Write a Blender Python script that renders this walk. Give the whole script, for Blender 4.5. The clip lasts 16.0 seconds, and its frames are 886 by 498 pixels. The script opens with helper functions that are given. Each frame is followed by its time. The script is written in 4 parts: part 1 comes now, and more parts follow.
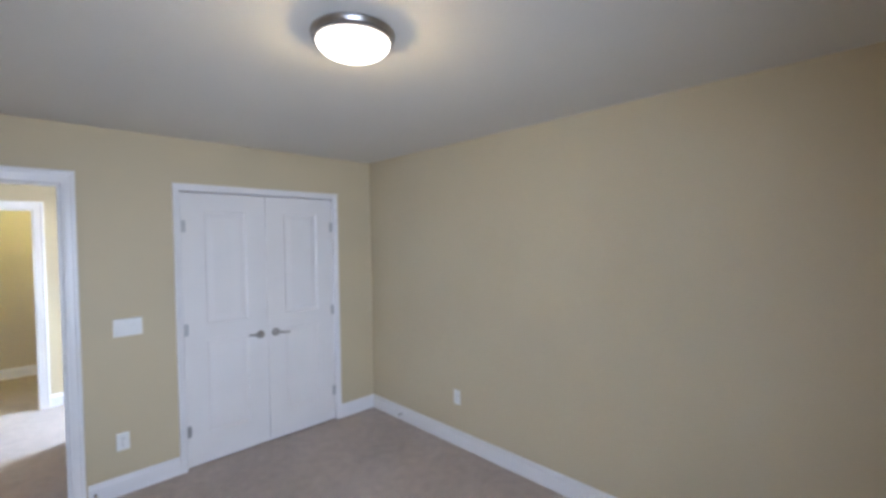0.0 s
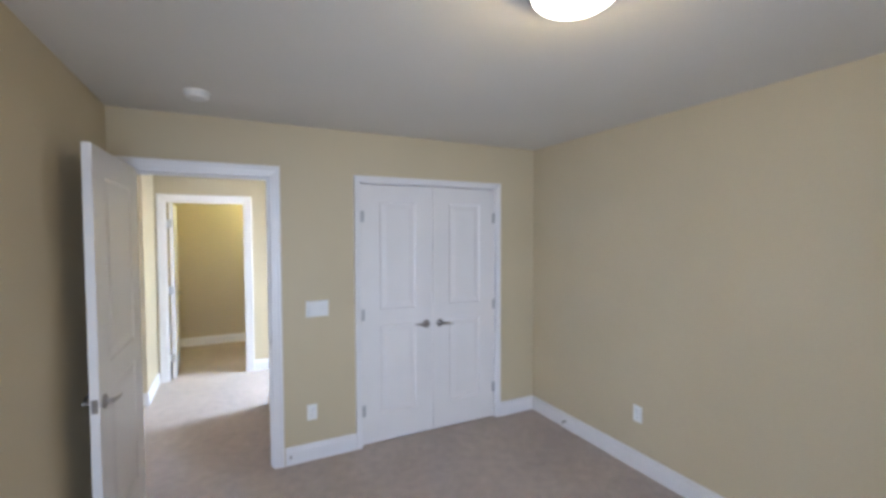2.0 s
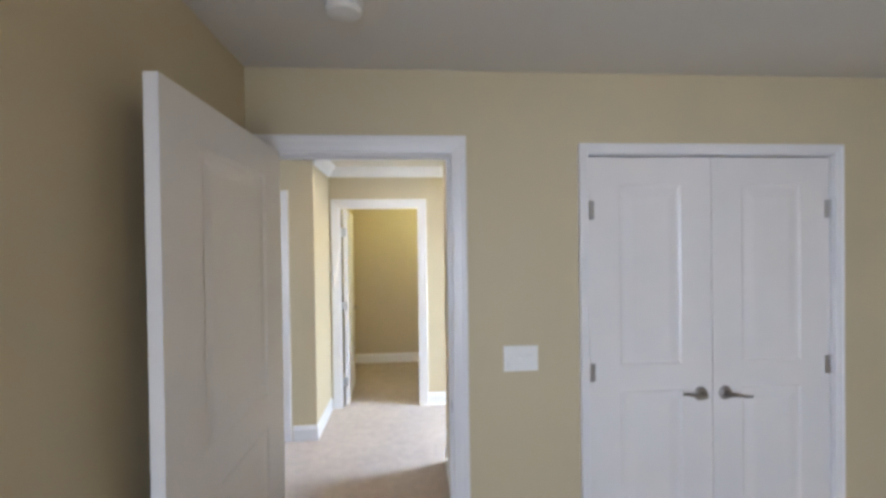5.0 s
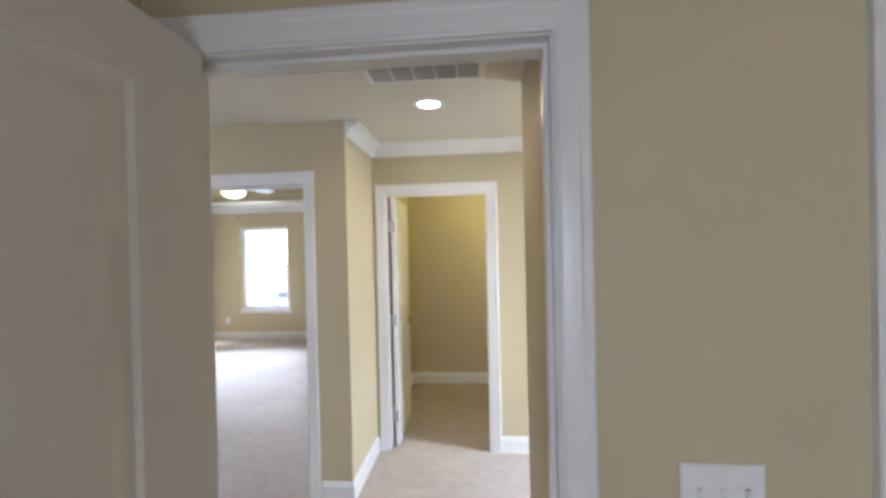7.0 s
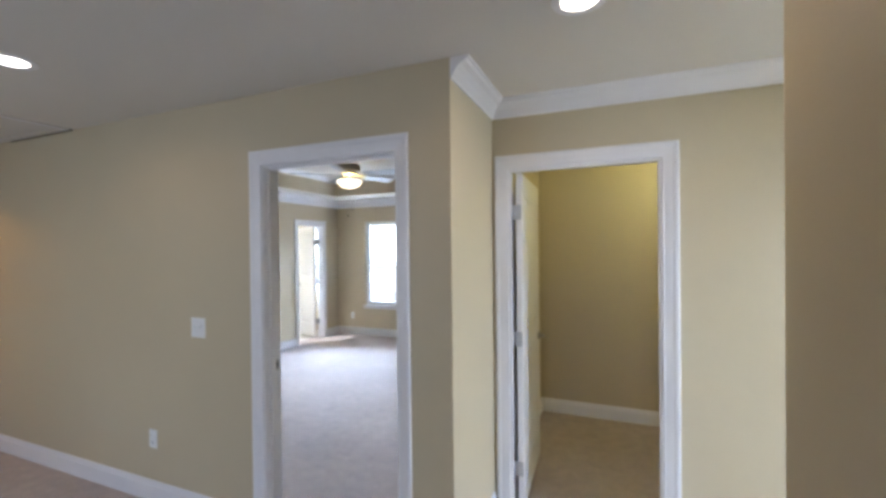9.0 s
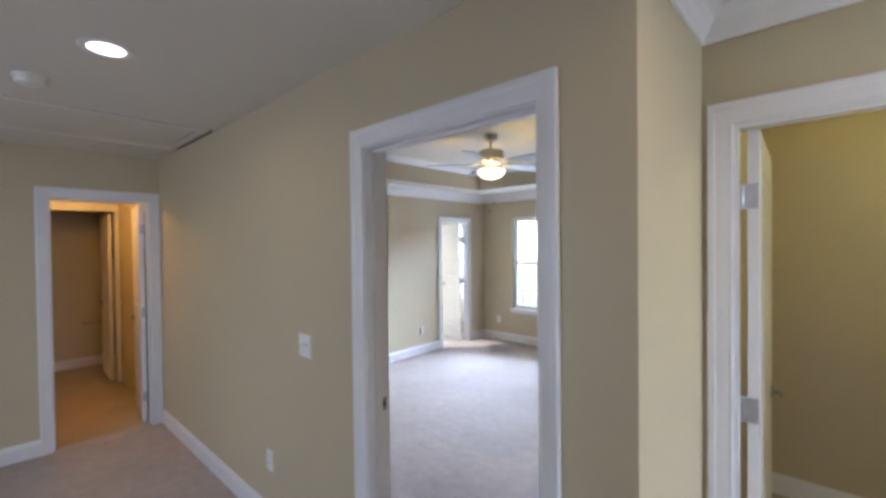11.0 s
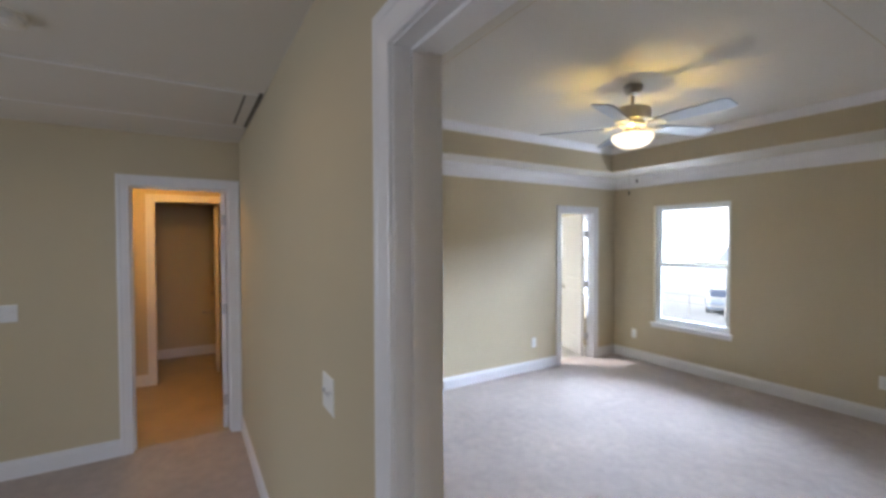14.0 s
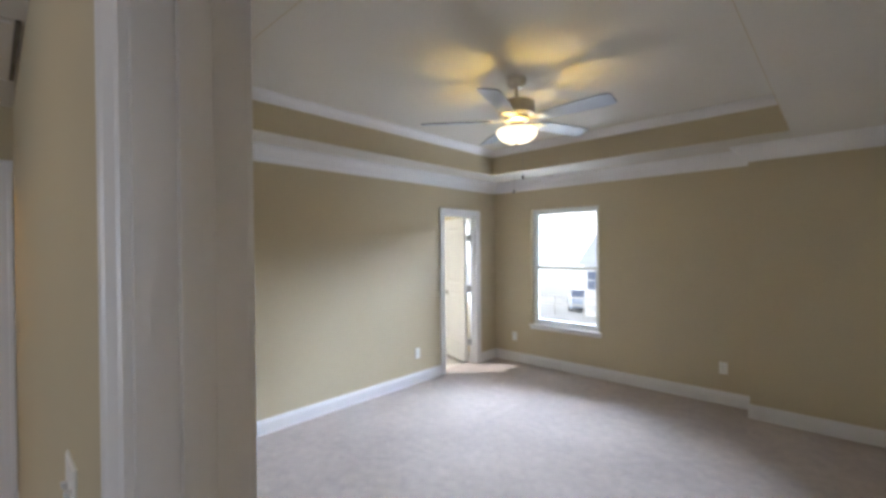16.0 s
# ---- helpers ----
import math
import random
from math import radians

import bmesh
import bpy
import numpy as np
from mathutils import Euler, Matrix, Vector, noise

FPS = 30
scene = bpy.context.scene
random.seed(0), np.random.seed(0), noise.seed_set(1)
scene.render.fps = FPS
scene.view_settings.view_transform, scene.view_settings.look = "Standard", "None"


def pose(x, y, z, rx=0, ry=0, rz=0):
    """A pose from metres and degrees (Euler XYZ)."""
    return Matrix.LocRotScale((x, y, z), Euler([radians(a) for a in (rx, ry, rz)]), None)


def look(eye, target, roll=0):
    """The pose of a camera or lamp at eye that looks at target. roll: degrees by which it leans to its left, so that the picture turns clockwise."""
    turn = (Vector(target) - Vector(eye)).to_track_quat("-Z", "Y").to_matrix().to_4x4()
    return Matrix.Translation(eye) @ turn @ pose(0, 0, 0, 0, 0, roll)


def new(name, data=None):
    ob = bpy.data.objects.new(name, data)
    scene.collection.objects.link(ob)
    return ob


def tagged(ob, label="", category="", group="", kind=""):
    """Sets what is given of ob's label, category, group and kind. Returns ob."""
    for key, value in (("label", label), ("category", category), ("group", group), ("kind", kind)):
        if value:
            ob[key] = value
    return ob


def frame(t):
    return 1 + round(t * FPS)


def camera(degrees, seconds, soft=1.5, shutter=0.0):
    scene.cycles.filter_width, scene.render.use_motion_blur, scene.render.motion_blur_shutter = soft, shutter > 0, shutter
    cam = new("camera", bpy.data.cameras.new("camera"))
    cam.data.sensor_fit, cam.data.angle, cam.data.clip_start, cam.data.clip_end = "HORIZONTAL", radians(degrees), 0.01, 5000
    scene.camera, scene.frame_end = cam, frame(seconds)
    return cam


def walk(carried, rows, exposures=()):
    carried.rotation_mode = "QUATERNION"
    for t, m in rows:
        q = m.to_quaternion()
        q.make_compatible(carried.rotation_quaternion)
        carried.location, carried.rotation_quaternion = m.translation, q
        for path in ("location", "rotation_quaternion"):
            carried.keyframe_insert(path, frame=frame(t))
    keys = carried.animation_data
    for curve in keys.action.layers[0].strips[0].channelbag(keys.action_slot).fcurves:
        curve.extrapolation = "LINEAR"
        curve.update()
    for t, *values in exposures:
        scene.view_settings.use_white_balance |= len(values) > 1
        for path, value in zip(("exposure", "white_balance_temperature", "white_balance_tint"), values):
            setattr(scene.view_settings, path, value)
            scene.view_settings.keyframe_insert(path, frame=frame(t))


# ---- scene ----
cam = camera(92.6, 16.0, soft=3.3)

PATH = [
    (0, (0.074, -3.524, 1.685), (1.476, -2.099, 1.634), -0.9),
    (0.5, (0.055, -3.478, 1.69), (1.351, -1.956, 1.634), -0.8),
    (1, (0.029, -3.423, 1.677), (1.201, -1.803, 1.621), -0.7),
    (1.5, (0.003, -3.323, 1.676), (1.038, -1.612, 1.612), -0.3),
    (2, (-0.001, -3.187, 1.668), (0.888, -1.397, 1.595), -0.2),
    (2.5, (0.009, -3.048, 1.66), (0.736, -1.186, 1.588), -0.3),
    (3, (0.039, -2.873, 1.666), (0.62, -0.96, 1.596), -0.7),
    (3.5, (0.068, -2.68, 1.672), (0.512, -0.731, 1.613), -1.0),
    (4, (0.058, -2.443, 1.654), (0.357, -0.466, 1.606), -0.9),
    (4.2, (0.046, -2.337, 1.654), (0.309, -0.355, 1.613), -0.9),
    (6.5, (0.054, -1.152, 1.632), (-0.01, 0.847, 1.622), -0.9),
    (7, (0.075, -0.892, 1.628), (-0.101, 1.101, 1.613), -1.3),
    (7.5, (0.071, -0.667, 1.616), (-0.252, 1.306, 1.605), -1.3),
    (8, (0.04, -0.44, 1.595), (-0.408, 1.509, 1.585), -1.1),
    (8.5, (-0.017, -0.225, 1.598), (-0.636, 1.677, 1.588), -0.9),
    (9, (-0.084, -0.022, 1.596), (-0.845, 1.827, 1.581), -0.6),
    (9.2, (-0.127, 0.038, 1.603), (-0.96, 1.856, 1.578), -0.6),
    (11.3, (-0.447, 0.741, 1.639), (-1.865, 2.151, 1.623), -0.6),
    (11.5, (-0.469, 0.793, 1.629), (-1.925, 2.164, 1.622), -0.6),
    (12, (-0.548, 0.925, 1.633), (-2.124, 2.156, 1.634), -1.0),
    (12.5, (-0.639, 1.053, 1.647), (-2.306, 2.158, 1.653), -1.1),
    (13, (-0.755, 1.19, 1.639), (-2.502, 2.164, 1.636), -1.1),
    (13.5, (-0.898, 1.293, 1.623), (-2.661, 2.236, 1.602), -0.7),
    (14, (-1.039, 1.364, 1.619), (-2.75, 2.399, 1.575), -0.2),
    (14.5, (-1.146, 1.445, 1.613), (-2.775, 2.604, 1.564), -0.1),
    (15, (-1.245, 1.521, 1.6), (-2.794, 2.785, 1.555), -0.3),
    (15.5, (-1.301, 1.596, 1.591), (-2.768, 2.954, 1.558), -0.4),
    (16, (-1.349, 1.649, 1.571), (-2.715, 3.11, 1.561), -0.6),
]
EXPOSURES = [(0.0, 1.28, 5650, 13), (1.0, 1.35, 5650, 13), (2.0, 1.30, 5800, 13), (2.8, 1.16, 6000, 13), (4.0, 1.24, 6050, 13), (6.5, 0.98, 6200, 13),
             (7.5, 0.84, 6250, 14), (8.2, 0.69, 6000, 16), (9.0, 0.50, 5800, 15), (11.5, 0.39, 5850, 17), (13.0, 0.31, 5950, 17), (14.0, 0.24, 6100, 16), (16.0, 0.15, 6300, 15)]
walk(cam, [(t, look(eye, target, roll)) for t, eye, target, roll in PATH], EXPOSURES)

# ---- world, sun, exposure ----
world = bpy.data.worlds.new("sky")
scene.world = world
world.use_nodes = True
wn = world.node_tree.nodes
sky = wn.new("ShaderNodeTexSky")
sky.sky_type = 'NISHITA'
sky.sun_disc = False
sky.sun_elevation = radians(28.7)
sky.sun_rotation = radians(229.5)
sky.dust_density = 0.4
wn["Background"].inputs["Strength"].default_value = 0.15
world.node_tree.links.new(sky.outputs[0], wn["Background"].inputs["Color"])

SUN_WAY = Vector((0.667, 0.570, -0.480))
sun_data = bpy.data.lights.new("sun", 'SUN')
sun_data.energy, sun_data.angle, sun_data.color = 5.0, radians(0.6), (1.0, 0.98, 0.95)
sun = new("sun", sun_data)
sun.matrix_world = look((-40, -30, 30), Vector((-40, -30, 30)) + SUN_WAY)


def window_light(name, m, w, h, power, color, spread=180):
    """Daylight that enters by a window opening; the lamp faces along its -Z."""
    data = bpy.data.lights.new(name, 'AREA')
    data.shape, data.size, data.size_y, data.energy, data.color = 'RECTANGLE', w, h, power, color
    data.spread = radians(spread)
    ob = new(name, data)
    ob.matrix_world = m
    return ob


def bulb(name, place, power, color, radius=0.04):
    data = bpy.data.lights.new(name, 'POINT')
    data.energy, data.color, data.shadow_soft_size = power, color, radius
    ob = new(name, data)
    ob.location = place
    return ob


DAY = (0.74, 0.843, 1.0)
window_light("daylight_master", look((-6.3, 16.0, 5.35), (-3.8, 5.6, 1.35)), 18.0, 4.0, 25500, (0.64, 0.795, 1.0))
# Added fill lamp below the sill line, stands in for light off the ground.
window_light("ground_bounce_fill", look((-3.4, 9.4, -1.3), (-3.7, 5.4, 2.1)), 5.0, 1.8, 280, (0.81, 0.895, 1.0))
window_light("daylight_bedroom", look((-0.10, -3.98, 1.30), (1.75, -1.0, 0.85)), 0.95, 1.30, 16.5, DAY, 118)
window_light("daylight_landing", look((2.62, 1.74, 1.85), (2.10, 1.71, -0.1)), 0.68, 0.9, 108, (0.63, 0.79, 1.0))
# Added lamp at the loft's unseen window, evens the light on the hall wall.
window_light("added_loft_daylight", look((-2.85, -1.95, 1.40), (-2.1, 1.6, 0.9)), 2.3, 1.4, 18, DAY, 155)
window_light("daylight_bath", look((-5.9, 6.95, 1.7), (-5.9, 5.6, 0.7)), 1.5, 1.2, 280, (0.74, 0.85, 1.0))
bulb("bedroom_bulb", (0.945, -2.19, 2.355), 3.2, (1.0, 0.74, 0.32), 0.03)
bulb("fan_bulb", (-2.965, 4.135, 2.292), 9.5, (1.0, 0.68, 0.13), 0.025)
bulb("walk_in_bulb", (0.42, 3.35, 2.36), 11.5, (0.96, 0.90, 0.36), 0.06)
bulb("bath_bulb", (-5.75, 1.05, 2.23), 17.0, (1.0, 0.52, 0.12), 0.09)
for cx, cy, pw in ((-0.20, 1.52, 1.6), (-2.58, 1.0, 0.95)):
    d = bpy.data.lights.new("can_bulb", 'SPOT')
    d.energy, d.color, d.spot_size, d.spot_blend, d.shadow_soft_size = pw * 4, (1.0, 0.74, 0.46), radians(168), 0.5, 0.05
    o = new("can_bulb", d)
    o.location = (cx, cy, 2.425)

# ---- materials ----


def material(name, color, rough=0.6, metal=0.0, vary=0.06, scale=3.0, bump=0.0, bump_scale=200.0, coat=0.0, dirt=None):
    """A surface with soft large-scale variation, fine grain and a fine relief."""
    mat = bpy.data.materials.new(name)
    mat.use_nodes = True
    nt = mat.node_tree
    n, li = nt.nodes, nt.links
    b = n["Principled BSDF"]
    co = n.new("ShaderNodeTexCoord")
    big, small = n.new("ShaderNodeTexNoise"), n.new("ShaderNodeTexNoise")
    big.inputs["Scale"].default_value, big.inputs["Detail"].default_value = scale, 5
    small.inputs["Scale"].default_value, small.inputs["Detail"].default_value = bump_scale, 3
    for t in (big, small):
        li.new(co.outputs["Object"], t.inputs["Vector"])
    mix = n.new("ShaderNodeMix")
    mix.data_type = 'RGBA'
    dark = dirt or tuple(c * (1 - 2 * vary) for c in color)
    mix.inputs[6].default_value = (*dark, 1)
    mix.inputs[7].default_value = (*color, 1)
    ramp = n.new("ShaderNodeMapRange")
    ramp.inputs[1].default_value, ramp.inputs[2].default_value = 0.3, 0.6
    li.new(big.outputs[0], ramp.inputs[0])
    li.new(ramp.outputs[0], mix.inputs[0])
    grain = n.new("ShaderNodeMix")
    grain.data_type = 'RGBA'
    grain.blend_type = 'MULTIPLY'
    grain.inputs[0].default_value = min(1.0, vary * 3)
    li.new(mix.outputs[2], grain.inputs[6])
    gr = n.new("ShaderNodeMapRange")
    gr.inputs[1].default_value, gr.inputs[2].default_value, gr.inputs[3].default_value = 0.3, 0.7, 0.75
    li.new(small.outputs[0], gr.inputs[0])
    li.new(gr.outputs[0], grain.inputs[7])
    li.new(grain.outputs[2], b.inputs["Base Color"])
    rr = n.new("ShaderNodeMapRange")
    rr.inputs[3].default_value, rr.inputs[4].default_value = rough * 0.9, min(1.0, rough * 1.1)
    li.new(big.outputs[0], rr.inputs[0])
    li.new(rr.outputs[0], b.inputs["Roughness"])
    b.inputs["Metallic"].default_value = metal
    if coat:
        b.inputs["Coat Weight"].default_value = coat
    if bump:
        bp = n.new("ShaderNodeBump")
        bp.inputs["Strength"].default_value, bp.inputs["Distance"].default_value = bump, 0.004
        li.new(small.outputs[0], bp.inputs["Height"])
        li.new(bp.outputs[0], b.inputs["Normal"])
    return mat


def glow(name, color, strength, base=(0.9, 0.88, 0.82)):
    mat = bpy.data.materials.new(name)
    mat.use_nodes = True
    b = mat.node_tree.nodes["Principled BSDF"]
    b.inputs["Base Color"].default_value = (*base, 1)
    b.inputs["Roughness"].default_value = 0.3
    b.inputs["Emission Color"].default_value = (*color, 1)
    b.inputs["Emission Strength"].default_value = strength
    return mat


def clear_glass():
    mat = bpy.data.materials.new("window_glass")
    mat.use_nodes = True
    n, li = mat.node_tree.nodes, mat.node_tree.links
    n.remove(n["Principled BSDF"])
    tr, gl, mx, fr = (n.new("ShaderNode" + k) for k in ("BsdfTransparent", "BsdfGlossy", "MixShader", "Fresnel"))
    gl.inputs["Roughness"].default_value = 0.02
    tr.inputs["Color"].default_value = (0.95, 0.97, 0.96, 1)
    fr.inputs["IOR"].default_value = 1.45
    li.new(fr.outputs[0], mx.inputs[0])
    li.new(tr.outputs[0], mx.inputs[1])
    li.new(gl.outputs[0], mx.inputs[2])
    li.new(mx.outputs[0], n["Material Output"].inputs["Surface"])
    return mat


def carpet_material():
    """Cut-pile carpet: tufts, brushed patches and broad traffic marks."""
    mat = bpy.data.materials.new("carpet")
    mat.use_nodes = True
    n, li = mat.node_tree.nodes, mat.node_tree.links
    b = n["Principled BSDF"]
    co = n.new("ShaderNodeTexCoord")

    def noise_tex(s, d, lo, hi, a, z, rough=0.5):
        t = n.new("ShaderNodeTexNoise")
        t.inputs["Scale"].default_value, t.inputs["Detail"].default_value, t.inputs["Roughness"].default_value = s, d, rough
        li.new(co.outputs["Object"], t.inputs["Vector"])
        m = n.new("ShaderNodeMapRange")
        for k, v in enumerate((lo, hi, a, z)):
            m.inputs[k + 1].default_value = v
        li.new(t.outputs[0], m.inputs[0])
        return t, m
    _, traffic = noise_tex(1.6, 3, 0.35, 0.65, 0.90, 1.04)
    _, brush = noise_tex(12, 5, 0.3, 0.7, 0.85, 1.07, 0.65)
    tuft, tuftm = noise_tex(260, 2, 0.3, 0.7, 0.70, 1.12)
    m1, m2 = n.new("ShaderNodeMath"), n.new("ShaderNodeMath")
    m1.operation = m2.operation = 'MULTIPLY'
    li.new(traffic.outputs[0], m1.inputs[0])
    li.new(brush.outputs[0], m1.inputs[1])
    li.new(m1.outputs[0], m2.inputs[0])
    li.new(tuftm.outputs[0], m2.inputs[1])
    sc = n.new("ShaderNodeVectorMath")
    sc.operation = 'SCALE'
    sc.inputs[0].default_value = (0.588, 0.494, 0.432)
    li.new(m2.outputs[0], sc.inputs["Scale"])
    li.new(sc.outputs[0], b.inputs["Base Color"])
    b.inputs["Roughness"].default_value = 0.95
    b.inputs["Specular IOR Level"].default_value = 0.1
    b.inputs["Sheen Weight"].default_value = 0.15
    bp = n.new("ShaderNodeBump")
    bp.inputs["Strength"].default_value, bp.inputs["Distance"].default_value = 0.6, 0.008
    li.new(tuft.outputs[0], bp.inputs["Height"])
    bp2 = n.new("ShaderNodeBump")
    bp2.inputs["Strength"].default_value, bp2.inputs["Distance"].default_value = 0.35, 0.03
    li.new(brush.outputs[0], bp2.inputs["Height"])
    li.new(bp2.outputs[0], bp.inputs["Normal"])
    li.new(bp.outputs[0], b.inputs["Normal"])
    return mat


PAINT = material("beige_wall_paint", (0.575, 0.489, 0.328), 0.55, vary=0.025, scale=1.3, bump=0.10, bump_scale=160)
CEILING = material("ceiling_paint", (0.685, 0.648, 0.582), 0.9, vary=0.02, scale=1.0, bump=0.16, bump_scale=110)
TRIM = material("white_trim_paint", (0.80, 0.785, 0.79), 0.32, vary=0.02, scale=4.0, bump=0.03, bump_scale=90)
DOOR = material("white_door_paint", (0.80, 0.775, 0.765), 0.34, vary=0.02, scale=3.0, bump=0.05, bump_scale=140)
NICKEL = material("satin_nickel", (0.42, 0.39, 0.37), 0.30, metal=1.0, vary=0.05, scale=20, bump=0.02, bump_scale=500)
HINGE = material("hinge_steel", (0.55, 0.55, 0.56), 0.38, metal=1.0, vary=0.06, scale=25, bump=0.03, bump_scale=400)
PLATE = material("white_plastic", (0.84, 0.84, 0.83), 0.28, vary=0.015, scale=12)
IVORY = material("off_white_plastic", (0.74, 0.715, 0.67), 0.4, vary=0.02, scale=12)
SLOT = material("dark_slot", (0.02, 0.02, 0.02), 0.6, vary=0.1, scale=40)
SHADE = material("duct_shade", (0.05, 0.045, 0.04), 0.9, vary=0.1, scale=10)
JOINT = material("painted_joint_shade", (0.17, 0.15, 0.13), 0.9, vary=0.1, scale=10)
GRILLE = material("grey_grille", (0.58, 0.59, 0.61), 0.5, vary=0.05, scale=20)
BLADE = material("fan_blade_white", (0.42, 0.46, 0.53), 0.4, vary=0.04, scale=10)
PEWTER = material("brushed_pewter", (0.60, 0.56, 0.50), 0.36, metal=0.7, vary=0.06, scale=18, bump=0.03, bump_scale=300)
BRONZE = material("dark_bronze", (0.06, 0.05, 0.04), 0.4, metal=0.6, vary=0.1, scale=30)
VINYL = material("vinyl_window_frame", (0.80, 0.81, 0.80), 0.35, vary=0.02, scale=8)
TILE = material("tan_tile_floor", (0.50, 0.385, 0.25), 0.35, vary=0.08, scale=3.0, bump=0.05, bump_scale=60)
SIDING = material("pale_siding", (0.82, 0.81, 0.79), 0.7, vary=0.05, scale=2.0)
ROOFING = material("grey_shingles", (0.66, 0.69, 0.75), 0.9, vary=0.15, scale=5.0, bump=0.3, bump_scale=40)
GRASS = material("dry_lawn", (0.30, 0.29, 0.20), 0.9, vary=0.2, scale=2.0, bump=0.4, bump_scale=30)
DARKGLASS = material("house_window_glass", (0.16, 0.19, 0.27), 0.1, vary=0.05, scale=3)
GLASS = clear_glass()
CARPET = carpet_material()
BOWL = glow("lit_frosted_bowl", (1.0, 0.83, 0.55), 1.6)
DOME = glow("lit_frosted_dome", (1.0, 0.90, 0.72), 2.5)
CANLENS = glow("lit_lamp_lens", (1.0, 0.90, 0.74), 5.0)

# ---- mesh helpers ----


def box(bm, x0, y0, z0, x1, y1, z1, bevel=0.0):
    vs = bmesh.ops.create_cube(bm, size=1.0)["verts"]
    for v in vs:
        v.co = Vector(((x0 + x1) / 2 + v.co.x * (x1 - x0), (y0 + y1) / 2 + v.co.y * (y1 - y0), (z0 + z1) / 2 + v.co.z * (z1 - z0)))
    if bevel:
        edges = list({e for v in vs for e in v.link_edges})
        bmesh.ops.bevel(bm, geom=edges, offset=bevel, segments=2, affect='EDGES', profile=0.5)
    return bm


def boxes(*rows, bevel=0.0):
    bm = bmesh.new()
    for r in rows:
        box(bm, *r, bevel=bevel)
    return bm


def lathe(profile, segments=32):
    """Turns (radius, z) pairs round the z axis."""
    bm = bmesh.new()
    rings = []
    for r, z in profile:
        if r < 1e-5:
            rings.append([bm.verts.new((0, 0, z))])
        else:
            rings.append([bm.verts.new((r * math.cos(2 * math.pi * k / segments), r * math.sin(2 * math.pi * k / segments), z)) for k in range(segments)])
    for a, b in zip(rings, rings[1:]):
        for k in range(segments):
            j = (k + 1) % segments
            if len(a) == 1 and len(b) > 1:
                bm.faces.new((a[0], b[j], b[k]))
            elif len(b) == 1 and len(a) > 1:
                bm.faces.new((a[k], a[j], b[0]))
            elif len(a) > 1:
                bm.faces.new((a[k], a[j], b[j], b[k]))
    bmesh.ops.recalc_face_normals(bm, faces=bm.faces)
    return bm


def loft(rings, closed_ends=True):
    """Skins rings of points, all of the same count."""
    bm = bmesh.new()
    rows = [[bm.verts.new(p) for p in ring] for ring in rings]
    for a, b in zip(rows, rows[1:]):
        for k in range(len(a)):
            j = (k + 1) % len(a)
            bm.faces.new((a[k], a[j], b[j], b[k]))
    if closed_ends:
        bm.faces.new(rows[0])
        bm.faces.new(list(reversed(rows[-1])))
    bmesh.ops.recalc_face_normals(bm, faces=bm.faces)
    return bm


def tube(points, radii, seg=12, flat=1.0):
    """A rod along points; flat squashes it in z."""
    rings = []
    pts = [Vector(p) for p in points]
    for i, p in enumerate(pts):
        d = (pts[min(i + 1, len(pts) - 1)] - pts[max(i - 1, 0)]).normalized()
        side = d.cross(Vector((0, 0, 1)))
        side = Vector((1, 0, 0)) if side.length < 1e-3 else side.normalized()
        up = side.cross(d)
        rings.append([p + radii[i] * (math.cos(2 * math.pi * k / seg) * side + flat * math.sin(2 * math.pi * k / seg) * up) for k in range(seg)])
    return loft(rings)


def part(name, bm, mat, parent=None, label="", m=None, smooth=False):
    """Links a bmesh as one mesh object under a thing or a part."""
    me = bpy.data.meshes.new(name)
    if smooth:
        for f in bm.faces:
            f.smooth = True
    bm.to_mesh(me)
    bm.free()
    me.materials.append(mat)
    if smooth:
        me.set_sharp_from_angle(angle=radians(38))
    ob = new(name, me)
    if parent:
        ob.parent = parent
    if m is not None:
        ob.matrix_basis = m
    return tagged(ob, label) if label else ob


def thing(name, m, label, category, group="", kind=""):
    ob = new(name)
    ob.empty_display_size = 0.05
    ob.matrix_basis = m
    return tagged(ob, label, category, group, kind)


def structure(name, bm, mat, label="", category="", smooth=False):
    return tagged(part(name, bm, mat, smooth=smooth), label, category, kind="structure")


def wall(name, axis, p0, p1, a0, a1, z1=2.46, openings=(), mat=None, label="beige painted drywall wall"):
    """A wall along axis from a0 to a1, from p0 to p1 across, with openings (u0, u1, bottom, top)."""
    bm = bmesh.new()

    def piece(u0, u1, w0, w1):
        if u1 - u0 > 1e-4 and w1 - w0 > 1e-4:
            box(bm, *((u0, p0, w0, u1, p1, w1) if axis == "x" else (p0, u0, w0, p1, u1, w1)))
    u = a0
    for o0, o1, b, t in sorted(openings):
        piece(u, o0, 0, z1)
        piece(o0, o1, 0, b)
        piece(o0, o1, t, z1)
        u = o1
    piece(u, a1, 0, z1)
    return structure(name, bm, mat or PAINT, label, "wall")


def sweep_plan(pts, profile, z=0.0):
    """Runs a profile of (out, up) along a plan polyline, mitred; out points to the left of the way."""
    pts = [Vector((*p, 0)) for p in pts]
    rings = []
    for i, p in enumerate(pts):
        dirs = [(b - a).normalized() for a, b in ((pts[i - 1], p) if i else (None, None), (p, pts[i + 1]) if i + 1 < len(pts) else (None, None)) if a is not None]
        ns = [Vector((-d.y, d.x, 0)) for d in dirs]
        n = ns[0] if len(ns) == 1 else (ns[0] + ns[1]) / (1 + ns[0].dot(ns[1]))
        rings.append([p + n * o + Vector((0, 0, z + u)) for o, u in profile])
    return loft(rings)


